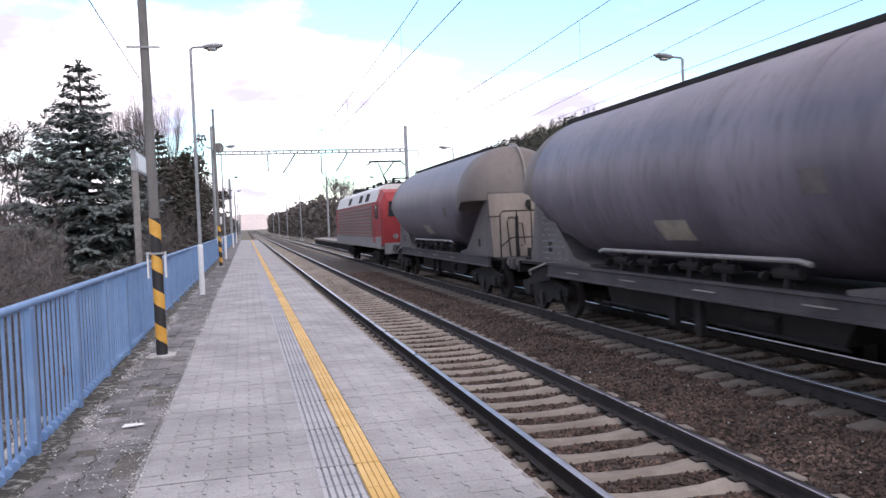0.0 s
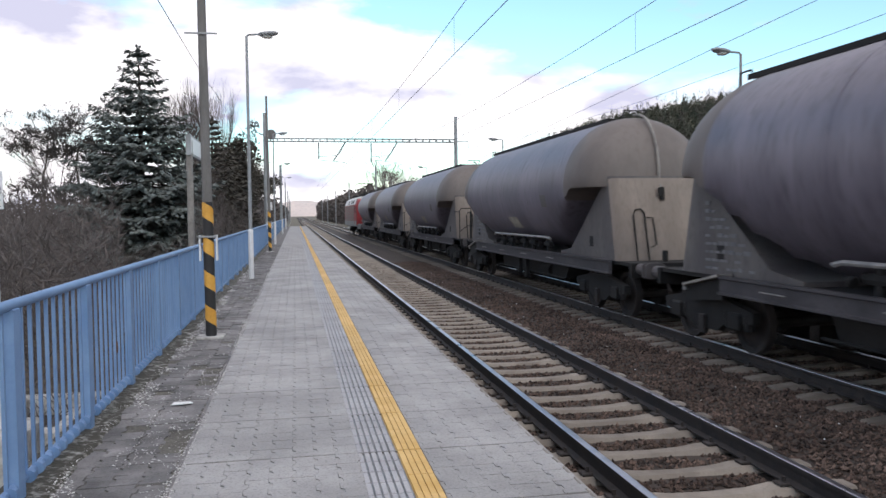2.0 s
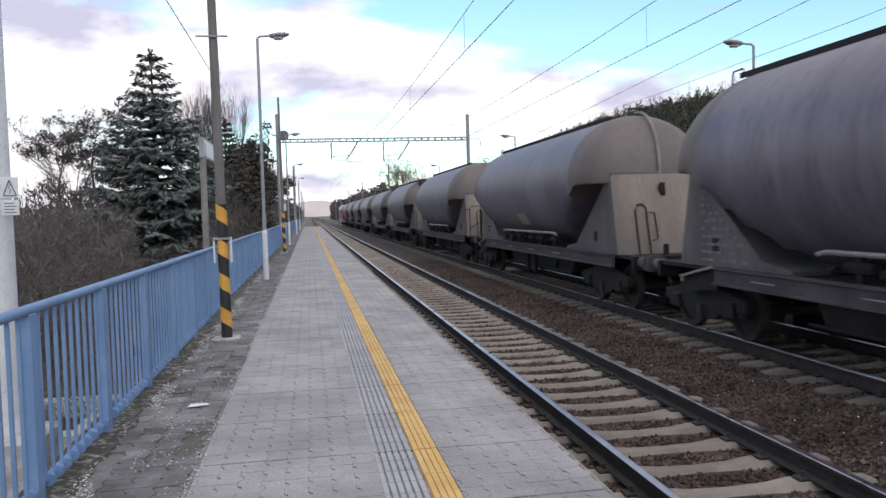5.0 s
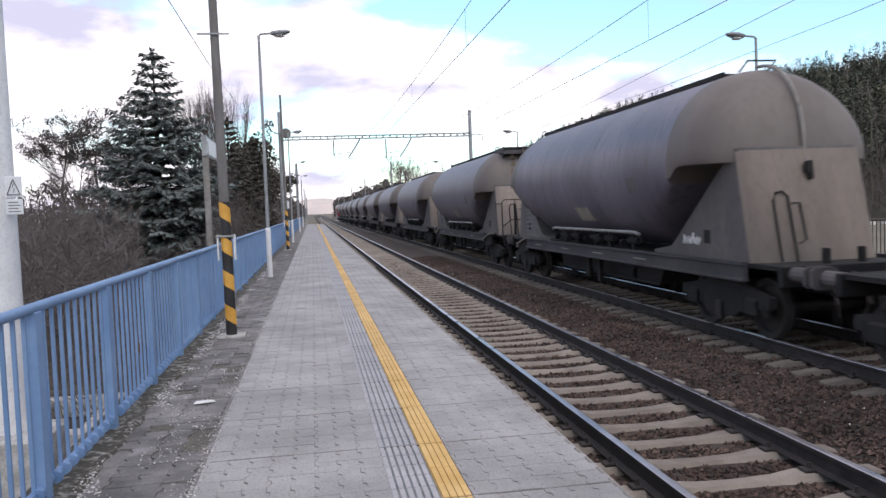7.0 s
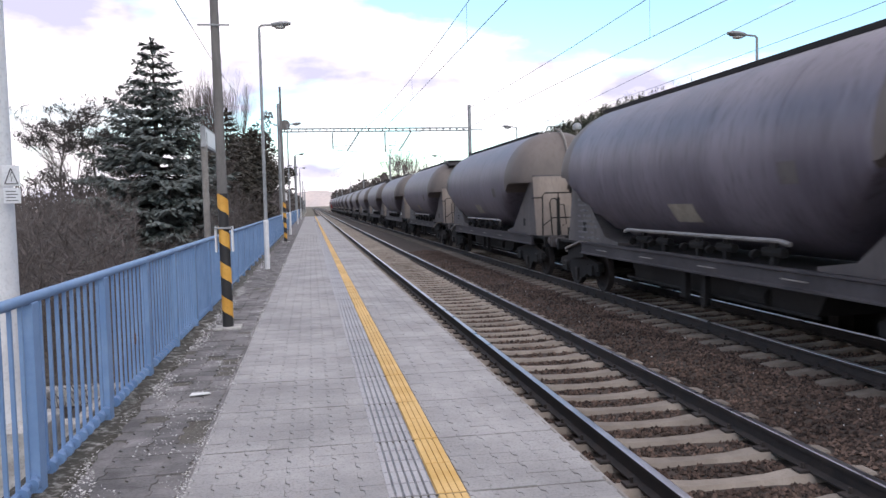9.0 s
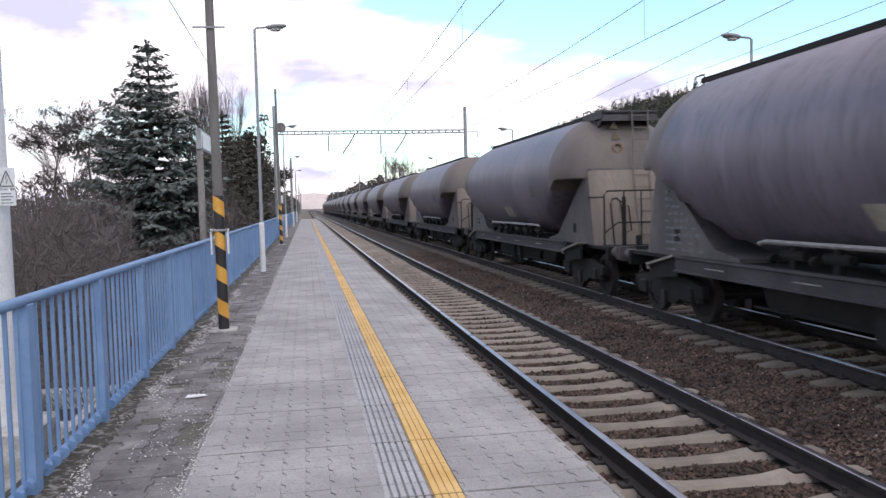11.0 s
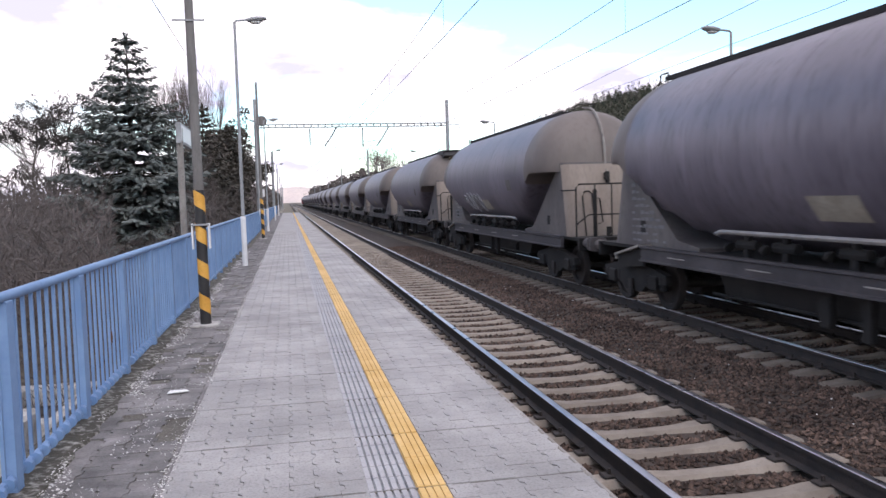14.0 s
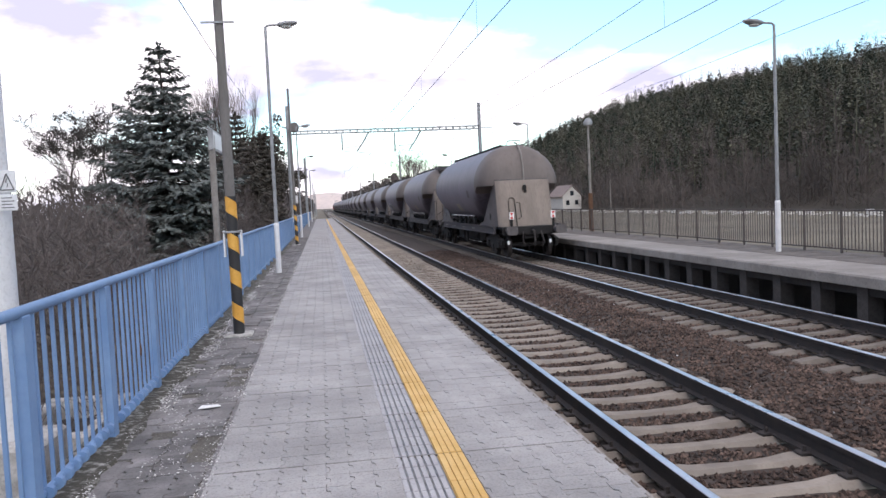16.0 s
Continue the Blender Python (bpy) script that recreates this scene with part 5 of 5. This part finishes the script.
for i in range(22000):
    y = q.uniform(58, 150)
    x = -3.2 - q.random() ** 1.3 * 45
    z = -0.6 + q.random() ** 1.2 * (4.6 + 1.8 * noise.noise(Vector((x * 0.1, y * 0.08, 4))))
    d = Vector((q.uniform(-1, 1), q.uniform(-1, 1), q.uniform(0.2, 1.5))).normalized()
    blade(back, Vector((x, y, z)), d, Vector((q.uniform(-1, 1), q.uniform(-1, 1), 0.3)), q.uniform(0.4, 1.1), 0.09)
tagged(new("far_scrub", back.raw("far_scrub", M_TWIG)), "distant brown thicket behind the fence", "shrubs", kind="stuff")

# woods along the line in the distance
lw = Shape()
for i in range(52000):
    side = q.random() < 0.62
    y = q.uniform(150, 520)
    if side:
        x = 13.5 + q.random() ** 1.4 * 30
        top = 7.4 + 0.004 * y + 2.2 * noise.noise(Vector((x * 0.08, y * 0.05, 1)))
    else:
        x = -4 - q.random() ** 1.4 * 40
        top = 6.0 + 2.5 * noise.noise(Vector((x * 0.08, y * 0.05, 9)))
    z = G + q.random() * max(1.0, top)
    d = Vector((q.uniform(-1, 1), q.uniform(-1, 1), q.uniform(-0.3, 1))).normalized()
    blade(lw, Vector((x, y, z)), d, Vector((q.uniform(-1, 1), q.uniform(-1, 1), 0.3)), q.uniform(0.6, 1.5), 0.35)
tagged(new("line_side_woods", lw.raw("line_side_woods", M_FARWOOD)), "dark belt of trees along the line in the distance", "woods", kind="stuff")


# wooded hill beyond the meadow
def hill_z(x, y):
    rise = min(1.0, max(0.0, (x - 58 - 6 * noise.noise(Vector((0, y * 0.012, 3)))) / 84))
    fall = 1.0 if y < 335 else max(0.0, 1 - ((y - 335) / 125) ** 1.15)
    near = min(1.0, max(0.62, 0.61 + (y - 90) / 720))
    return -0.6 + 40.5 * (rise ** 0.85) * fall * near + 1.5 * rise * noise.noise(Vector((x * 0.03, y * 0.03, 0)))


sh = Shape()
hx, hy = 40, 64
for j in range(hy + 1):
    for i in range(hx + 1):
        x, y = 54 + 190 * i / hx, -60 + 700 * j / hy
        sh.v.append((x, y, hill_z(x, y) - (0.4 if i == 0 else 0)))
sh.f = [(j * (hx + 1) + i, j * (hx + 1) + i + 1, (j + 1) * (hx + 1) + i + 1, (j + 1) * (hx + 1) + i) for j in range(hy) for i in range(hx)]
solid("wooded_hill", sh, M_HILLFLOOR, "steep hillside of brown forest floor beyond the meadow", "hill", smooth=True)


def small_conifer(sh, x, y, z, h, r, q):
    """Trunk and a ragged crown of short sprays that narrows to the tip."""
    sh.tube([(x, y, z - 0.5), (x, y, z + h * 0.6), (x + q.uniform(-0.2, 0.2), y, z + h)], 0.17, 0.03, n=3, caps=False)
    low = q.uniform(0.12, 0.5)
    for k in range(124):
        u = low + (1 - low) * q.random() ** 0.85
        rr = r * (1.02 - u) ** 0.85 * q.uniform(0.2, 1.1)
        a = q.uniform(0, 6.283)
        ca, sa = math.cos(a), math.sin(a)
        d = Vector((ca + q.uniform(-0.5, 0.5), sa + q.uniform(-0.5, 0.5), q.uniform(-0.9, 0.5))).normalized()
        blade(sh, Vector((x + ca * rr * 0.8, y + sa * rr * 0.8, z + h * u)), d, Vector((q.uniform(-0.9, 0.9), q.uniform(-0.9, 0.9), 1)), 0.34 + rr * 0.2, 0.22)


con, bare = Shape(), Shape()
qh = random.Random(77)
count = 0
while count < 5200:
    y = qh.uniform(60, 470)
    x = 59 + 95 * qh.random() ** 0.8
    if x / max(y, 1) > 1.05:
        continue
    z = hill_z(x, y)
    if y > 400 and z < 5:
        continue
    count += 1
    if qh.random() < (0.55 if x < 72 else 0.13):
        h = qh.uniform(6, 12)
        bare.tube([(x, y, z - 0.4), (x + qh.uniform(-0.4, 0.4), y, z + h * 0.6), (x + qh.uniform(-0.8, 0.8), y, z + h)], 0.12, 0.03, n=3, caps=False)
        for k in range(44):
            u = qh.uniform(0.25, 1.0)
            d = Vector((qh.uniform(-1, 1), qh.uniform(-1, 1), qh.uniform(0.2, 1.4))).normalized()
            blade(bare, Vector((x, y, z + h * u)) + Vector((d.x, d.y, 0)) * 0.9 * qh.random(), d, Vector((qh.uniform(-1, 1), qh.uniform(-1, 1), 0.3)), qh.uniform(0.8, 2.4), 0.045)
    else:
        h = 6 + 6.5 * qh.random() ** 1.2 if x < 130 else qh.uniform(5, 8.5)
        small_conifer(con, x, y, z, h, h * qh.uniform(0.22, 0.34), qh)
for i in range(850):     # thicket of young leafless trees at the meadow's edge
    y = qh.uniform(70, 460)
    x = 56 + 11 * qh.random()
    z = hill_z(x, y)
    h = qh.uniform(3, 6.5)
    bare.tube([(x, y, z - 0.4), (x + qh.uniform(-0.3, 0.3), y, z + h * 0.6), (x + qh.uniform(-0.7, 0.7), y, z + h)], 0.11, 0.03, n=3, caps=False)
    for k in range(40):
        d = Vector((qh.uniform(-1, 1), qh.uniform(-1, 1), qh.uniform(0.2, 1.4))).normalized()
        blade(bare, Vector((x, y, z + h * qh.uniform(0.1, 0.95))) + Vector((d.x, d.y, 0)) * 0.8 * qh.random(), d, Vector((qh.uniform(-1, 1), qh.uniform(-1, 1), 0.3)), qh.uniform(0.7, 2.2), 0.04)
tagged(new("hill_conifers", con.raw("hill_conifers", M_FOREST)), "dark spruce forest covering the hillside", "forest", kind="stuff")
tagged(new("hill_bare_trees", bare.raw("hill_bare_trees", M_FORESTBARE)), "greyish leafless trees at the foot of the hill", "forest", kind="stuff")
edge_b = Shape()
for i in range(16000):
    y = qh.uniform(60, 420)
    x = 55 + 9 * qh.random()
    z = -0.6 + qh.random() ** 1.4 * 3.0
    d = Vector((qh.uniform(-1, 1), qh.uniform(-1, 1), qh.uniform(0.2, 1.5))).normalized()
    blade(edge_b, Vector((x, y, z)), d, Vector((qh.uniform(-1, 1), qh.uniform(-1, 1), 0.3)), qh.uniform(0.5, 1.5), 0.045)
tagged(new("hill_foot_brush", edge_b.raw("hill_foot_brush", M_FORESTBARE)), "brown brush along the edge of the meadow", "shrubs", kind="stuff")
# scattered pale stones and litter at the meadow's end
ms = Shape()
for i in range(260):
    y = qh.uniform(60, 190)
    x = 46 + qh.uniform(-2, 6)
    s = qh.uniform(0.06, 0.3)
    ms.box(x - s, x + s, y - s, y + s, -0.65, -0.62 + s * 0.9)
tagged(new("meadow_stones", ms.raw("meadow_stones", M_HOUSE)), "pale stones strewn along the far meadow edge", "stones", kind="stuff")
gr = Shape()
for i in range(14000):
    x, y = 11.95 + 34 * qh.random() ** 1.5, qh.uniform(8, 130)
    blade(gr, Vector((x, y, -0.64)), Vector((qh.uniform(-0.4, 0.4), qh.uniform(-0.4, 0.4), 1)).normalized(), Vector((qh.uniform(-1, 1), qh.uniform(-1, 1), 0.1)), qh.uniform(0.06, 0.18), 0.012)
tagged(new("dry_grass", gr.raw("dry_grass", M_MEADOW)), "tufts of dry winter grass", "grass", kind="stuff")

# house at the hill's foot
hs = thing("house", "small pale house at the foot of the hill", "house", pose(53.5, 172, -0.62, 0, 0, 12))
part("wall", Shape().prism([(-2.3, 0), (2.3, 0), (2.3, 3.0), (0, 5.0), (-2.3, 3.0)], "y", -3.0, 3.0), M_HOUSE, hs)
for s in (-1, 1):
    part("roof", Shape().prism([(s * 0.02, 5.12), (s * 2.7, 2.72), (s * 2.7, 2.88), (s * 0.02, 5.3)], "y", -3.3, 3.3), M_ROOF, hs)
for x, z in ((-1.1, 1.0), (1.1, 1.0), (0, 3.0)):
    part("window", Shape().box(x - 0.4, x + 0.4, -3.06, -2.96, z, z + 1.0), M_GLASS, hs)

# pale far hill at the end of the line
sh = Shape()
n = 60
for i in range(n + 1):
    x = -900 + 1800 * i / n
    z = 46 * math.exp(-((x + 25) / 165) ** 2) + 18 * noise.noise(Vector((x * 0.006, 0, 0))) + 8
    sh.v += [(x, 2500, -2), (x, 2650, max(2, z * 0.75)), (x, 2800, max(3, z)), (x, 2960, -2)]
sh.f = [(4 * i + k, 4 * i + k + 1, 4 * i + 4 + k + 1, 4 * i + 4 + k) for i in range(n) for k in range(3)]
solid("far_hill", sh, M_FARHILL, "pale hazy hill at the end of the line", "hill", smooth=True)

# ---------- platform surface: pavers, tactile tiles, edge slabs, old cobbles ----------
ROW, SLAB0 = 0.2018, 4.235 - 1.025 * 8


def paver_outline(w, h, d=0.018, gap=0.0012):
    left = [(0, 0), (0, 0.28), (d, 0.38), (d, 0.66), (0, 0.76), (0, 1)]
    a = [(x + 0.0009, gap + (h - 2 * gap) * t) for x, t in left]
    b = [(w + x - 0.0009, gap + (h - 2 * gap) * (t - 0.085 if 0 < t < 1 else t)) for x, t in left[::-1]]   # joints open at the steps
    return b + a


def paver_shape(sh, x, y, z, w, h, lift=0.0, d=0.024):
    out = paver_outline(w, h, d)
    cx, cy = w / 2 + d / 2, h / 2
    n = len(out)
    top = [(x + cx + (px - cx) * 0.995, y + cy + (py - cy) * 0.992, z + lift) for px, py in out]
    mid = [(x + px, y + py, z + lift - 0.004) for px, py in out]
    low = [(x + px, y + py, z - 0.034) for px, py in out]
    sh.add(top + mid + low, [tuple(range(n))] + [(i, n + i, n + (i + 1) % n, (i + 1) % n) for i in range(n)] + [(n + i, 2 * n + i, 2 * n + (i + 1) % n, n + (i + 1) % n) for i in range(n)])


surface = thing("platform_paving", "grey interlocking concrete pavers with a yellow tactile strip", "paving", kind="structure")
WL, WR = 1.10 / 8, 0.785 / 6
near_l, near_r = Shape(), Shape()
paver_shape(near_l, 0, 0, 0, WL, ROW)
paver_shape(near_r, 0, 0, 0, WR, ROW)
PAVL, PAVR = near_l.mesh("paver", M_PAVER), near_r.mesh("paver", M_PAVER)
rest = Shape()
rp = random.Random(11)
for slab in range(0, 48):
    for r in range(5):
        y = SLAB0 + 1.025 * slab + 0.008 + (1.009 / 5) * r
        for c in range(14):
            x = -0.74 + WL * c if c < 8 else 0.801 + WR * (c - 8)
            lift = rp.uniform(-0.0025, 0.0015)
            if 3.4 < y < 8.7:
                share("paver", PAVL if c < 8 else PAVR, surface, pose(x, y, P + lift, rp.uniform(-0.3, 0.3), rp.uniform(-0.3, 0.3), 0))
            else:
                paver_shape(rest, x, y, P, WL if c < 8 else WR, ROW, lift)
ob = new("paver_rest", rest.raw("paver_rest", M_PAVER))
ob.parent = surface
tagged(ob, kind="stuff")
slab_l = Shape().box(-0.735, 0.355, 0.006, 1.019, -0.03, 0, 0.004).mesh("slab", M_PAVER)
slab_r = Shape().box(0.803, 1.58, 0.006, 1.019, -0.03, 0, 0.004).mesh("slab", M_PAVER)
edge = Shape().box(1.590, EDGE_X, 0.004, 2.046, -0.17, 0, 0.012).mesh("edge_slab", M_EDGE)
jointbar = Shape().box(-0.74, 1.588, -0.008, 0.008, -0.03, -0.004).mesh("slab_joint", M_DIRT)
groove = Shape().box(0.36, 0.63, 0.003, 1.022, -0.03, -0.010).mesh("tactile_bed", M_GROOVE)
ribs = Shape()
for k in range(6):
    x = 0.370 + 0.0432 * k
    for q in range(5):
        ribs.box(x, x + 0.031, 0.008 + 0.203 * q, 0.203 * (q + 1) - 0.003, -0.012, 0.001, 0.003)
RIBS = ribs.mesh("tactile_tile", M_TACT)
yel = Shape()
for k in range(4):
    x = 0.636 + 0.0405 * k
    for q in range(2):
        yel.box(x, x + 0.0365, 0.006 + 0.5075 * q, 0.5075 * (q + 1) - 0.002, -0.012, 0.002, 0.003)
YEL = yel.mesh("yellow_tile", M_YELLOW)
bed_y = Shape().box(0.632, 0.799, 0.003, 1.022, -0.03, -0.0105).mesh("yellow_bed", M_YELLOW)
for k in range(0, 121):
    y = SLAB0 + 1.025 * k
    share("slab_joint", jointbar, surface, pose(0, y, P))
    share("tactile_bed", groove, surface, pose(0, y, P))
    share("tactile_tile", RIBS, surface, pose(0, y, P))
    share("yellow_bed", bed_y, surface, pose(0, y, P))
    share("yellow_tile", YEL, surface, pose(0, y, P + rp.uniform(-0.001, 0.001)))
    if k % 2 == 0:
        share("edge_slab", edge, surface, pose(rp.uniform(-0.008, 0.006), y, P + rp.uniform(-0.002, 0.002), 0, 0, rp.uniform(-0.15, 0.15)))
    if k >= 48:
        share("slab", slab_l, surface, pose(0, y, P))
        share("slab", slab_r, surface, pose(0, y, P))

border = Shape().box(-0.011, 0.013, -12, 118, -0.03, -0.0035)
for x in (-0.733, 0.364, 0.811):
    part("border_strip", border, M_PAVER, surface, at=pose(x, 0, P))

# old pavers between the paving and the fence
verge = thing("paver_verge", "uneven old dark pavers with moss and crumbled mortar", "paving", kind="structure")
part("verge_bed", Shape().box(-1.5, -0.775, -12, 118, P - 0.05, P - 0.014), M_DIRT, verge, "dirt and moss between the cobbles")
part("kerb_strip", Shape().box(-0.772, -0.742, -12, 118, P - 0.05, P + 0.001, 0.005), M_COBBLE, verge)


rc = random.Random(3)
OLD = Shape()
paver_shape(OLD, 0, 0, 0, 0.166, ROW)
OLDP = OLD.mesh("old_paver", M_COBBLE)
rest = Shape()
for r in range(205):
    y = 2.9 + 0.203 * r
    for c in range(4):
        x = -1.455 + 0.168 * c + rc.uniform(-0.003, 0.003)
        if rc.random() < 0.045:
            continue
        z = P - 0.003 + rc.uniform(-0.005, 0.003) - 0.016 * max(0, noise.noise(Vector((x * 2.5, y * 1.3, 7))))
        if r < 65:
            share("old_paver", OLDP, verge, pose(x, y, z, rc.uniform(-1.6, 1.6), rc.uniform(-1.8, 1.8), rc.uniform(-1.2, 1.2)))
        else:
            paver_shape(rest, x, y, z, 0.166, ROW, rc.uniform(-0.004, 0.004))
ob = new("old_paver_rest", rest.raw("old_paver_rest", M_COBBLE))
ob.parent = verge
tagged(ob, kind="stuff")
part("far_strip", Shape().box(-1.5, -0.775, 44.6, 118, P - 0.02, P), M_COBBLE, verge)

# crumbling concrete strip at the fence foot, and loose chips
sh = Shape()
n = 420
for i in range(n + 1):
    y = 2.5 + 0.11 * i
    wv = 0.05 * noise.noise(Vector((0, y * 2.1, 1))) + 0.03 * noise.noise(Vector((0, y * 9, 2)))
    hz = P + 0.012 + 0.012 * noise.noise(Vector((3, y * 3.7, 2)))
    sh.v += [(-1.73, y, P - 0.05), (-1.72, y, hz), (-1.55, y, hz + 0.004), (-1.40 + 1.6 * wv, y, hz - 0.008), (-1.37 + 1.6 * wv, y, P - 0.03)]
sh.f = [(5 * i + k, 5 * i + k + 1, 5 * i + 5 + k + 1, 5 * i + 5 + k) for i in range(n) for k in range(4)]
part("crumbled_footing", sh, M_FOOT, verge, "mossy dirt along the fence foot")
chips = Shape()


def chip(sh, x, y, z, s, q, flat=0.45):
    p = [(1, 0, 0), (-1, 0, 0), (0, 1, 0), (0, -1, 0), (0, 0, 1), (0, 0, -1)]
    a = q.uniform(0, 6.28)
    ca, sa = math.cos(a), math.sin(a)
    vs = []
    for px, py, pz in p:
        k = s * q.uniform(0.65, 1.25)
        px, py, pz = px * k + q.uniform(-0.3, 0.3) * s, py * k * 0.8 + q.uniform(-0.3, 0.3) * s, pz * k * flat + q.uniform(-0.2, 0.2) * s * flat
        vs.append((x + px * ca - py * sa, y + px * sa + py * ca, z + pz))
    sh.add(vs, [(0, 2, 4), (2, 1, 4), (1, 3, 4), (3, 0, 4), (2, 0, 5), (1, 2, 5), (3, 1, 5), (0, 3, 5)])


for i in range(19000):
    y = 3.0 + 24 * rc.random() ** 1.7
    u = rc.random()
    x = -1.60 + 0.34 * rc.random() ** 1.3 if u < 0.55 else (-0.755 + rc.gauss(0, 0.022) if u < 0.70 else -1.45 + 0.7 * rc.random())
    if noise.noise(Vector((x * 3.5, y * 1.7, 5))) > (-0.12 if u < 0.55 else -0.08 if u > 0.7 else -0.2):
        chip(chips, x, y, P + 0.004, rc.choice((0.003, 0.004, 0.005, 0.007, 0.011)) * (1.2 if u < 0.55 else 0.8), rc, 0.4)
ob = tagged(new("mortar_chips", chips.raw("mortar_chips", M_CHIP)), "pale crumbs of mortar strewn over the cobbles", "rubble", kind="stuff")

# ballast stones
stones = Shape()
rs = random.Random(21)


def bed_z(x):
    for (x0, z0), (x1, z1) in zip(BED[1:], BED[2:]):
        if x0 <= x < x1:
            return z0 + (z1 - z0) * (x - x0) / (x1 - x0)
    return -0.3


def free(x, y):
    for xc, y0 in ((T1, 6.01), (T2, 7.75)):
        for s in (-1, 1):
            if abs(x - xc - s * 0.7525) < 0.09:
                return False
        if abs(x - xc) < 1.31:
            u = ((y - y0) / 0.5975 + 0.5) % 1 - 0.5
            if abs(u) < 0.26:
                return False
    return True


for i in range(95000):
    y = 4.5 + 34 * rs.random() ** 1.7
    x = rs.uniform(EDGE_X + 0.04, 9.6)
    if x > 6.2 and y < 6:
        continue
    if free(x, y):
        s = rs.uniform(0.016, 0.034)
        chip(stones, x, y, bed_z(x) + rs.uniform(0.0, 0.02), s, rs, 0.8)
pale = Shape()           # a few pale stones among the ballast
for i in range(45):
    y, x = 5.0 + 26 * rs.random() ** 1.4, rs.uniform(4.7, 6.1)
    chip(pale, x, y, bed_z(x) + 0.02, rs.uniform(0.010, 0.020), rs, 0.8)
tagged(new("pale_stones", pale.raw("pale_stones", M_CHIP)), "a few pale stones scattered on the ballast", "stones", kind="stuff")
tagged(new("ballast_stones", stones.raw("ballast_stones", M_STONE)), "loose brown ballast stones between the sleepers", "stones", kind="stuff")


# ---------- motion of the train ----------
def motions():
    for ob, y in TRAIN:
        walk(ob, [(t, pose(T2, y + SPEED * t, 0)) for t in (0, 2, 4, 6, 8, 10, 12, 14, 16)])


motions()
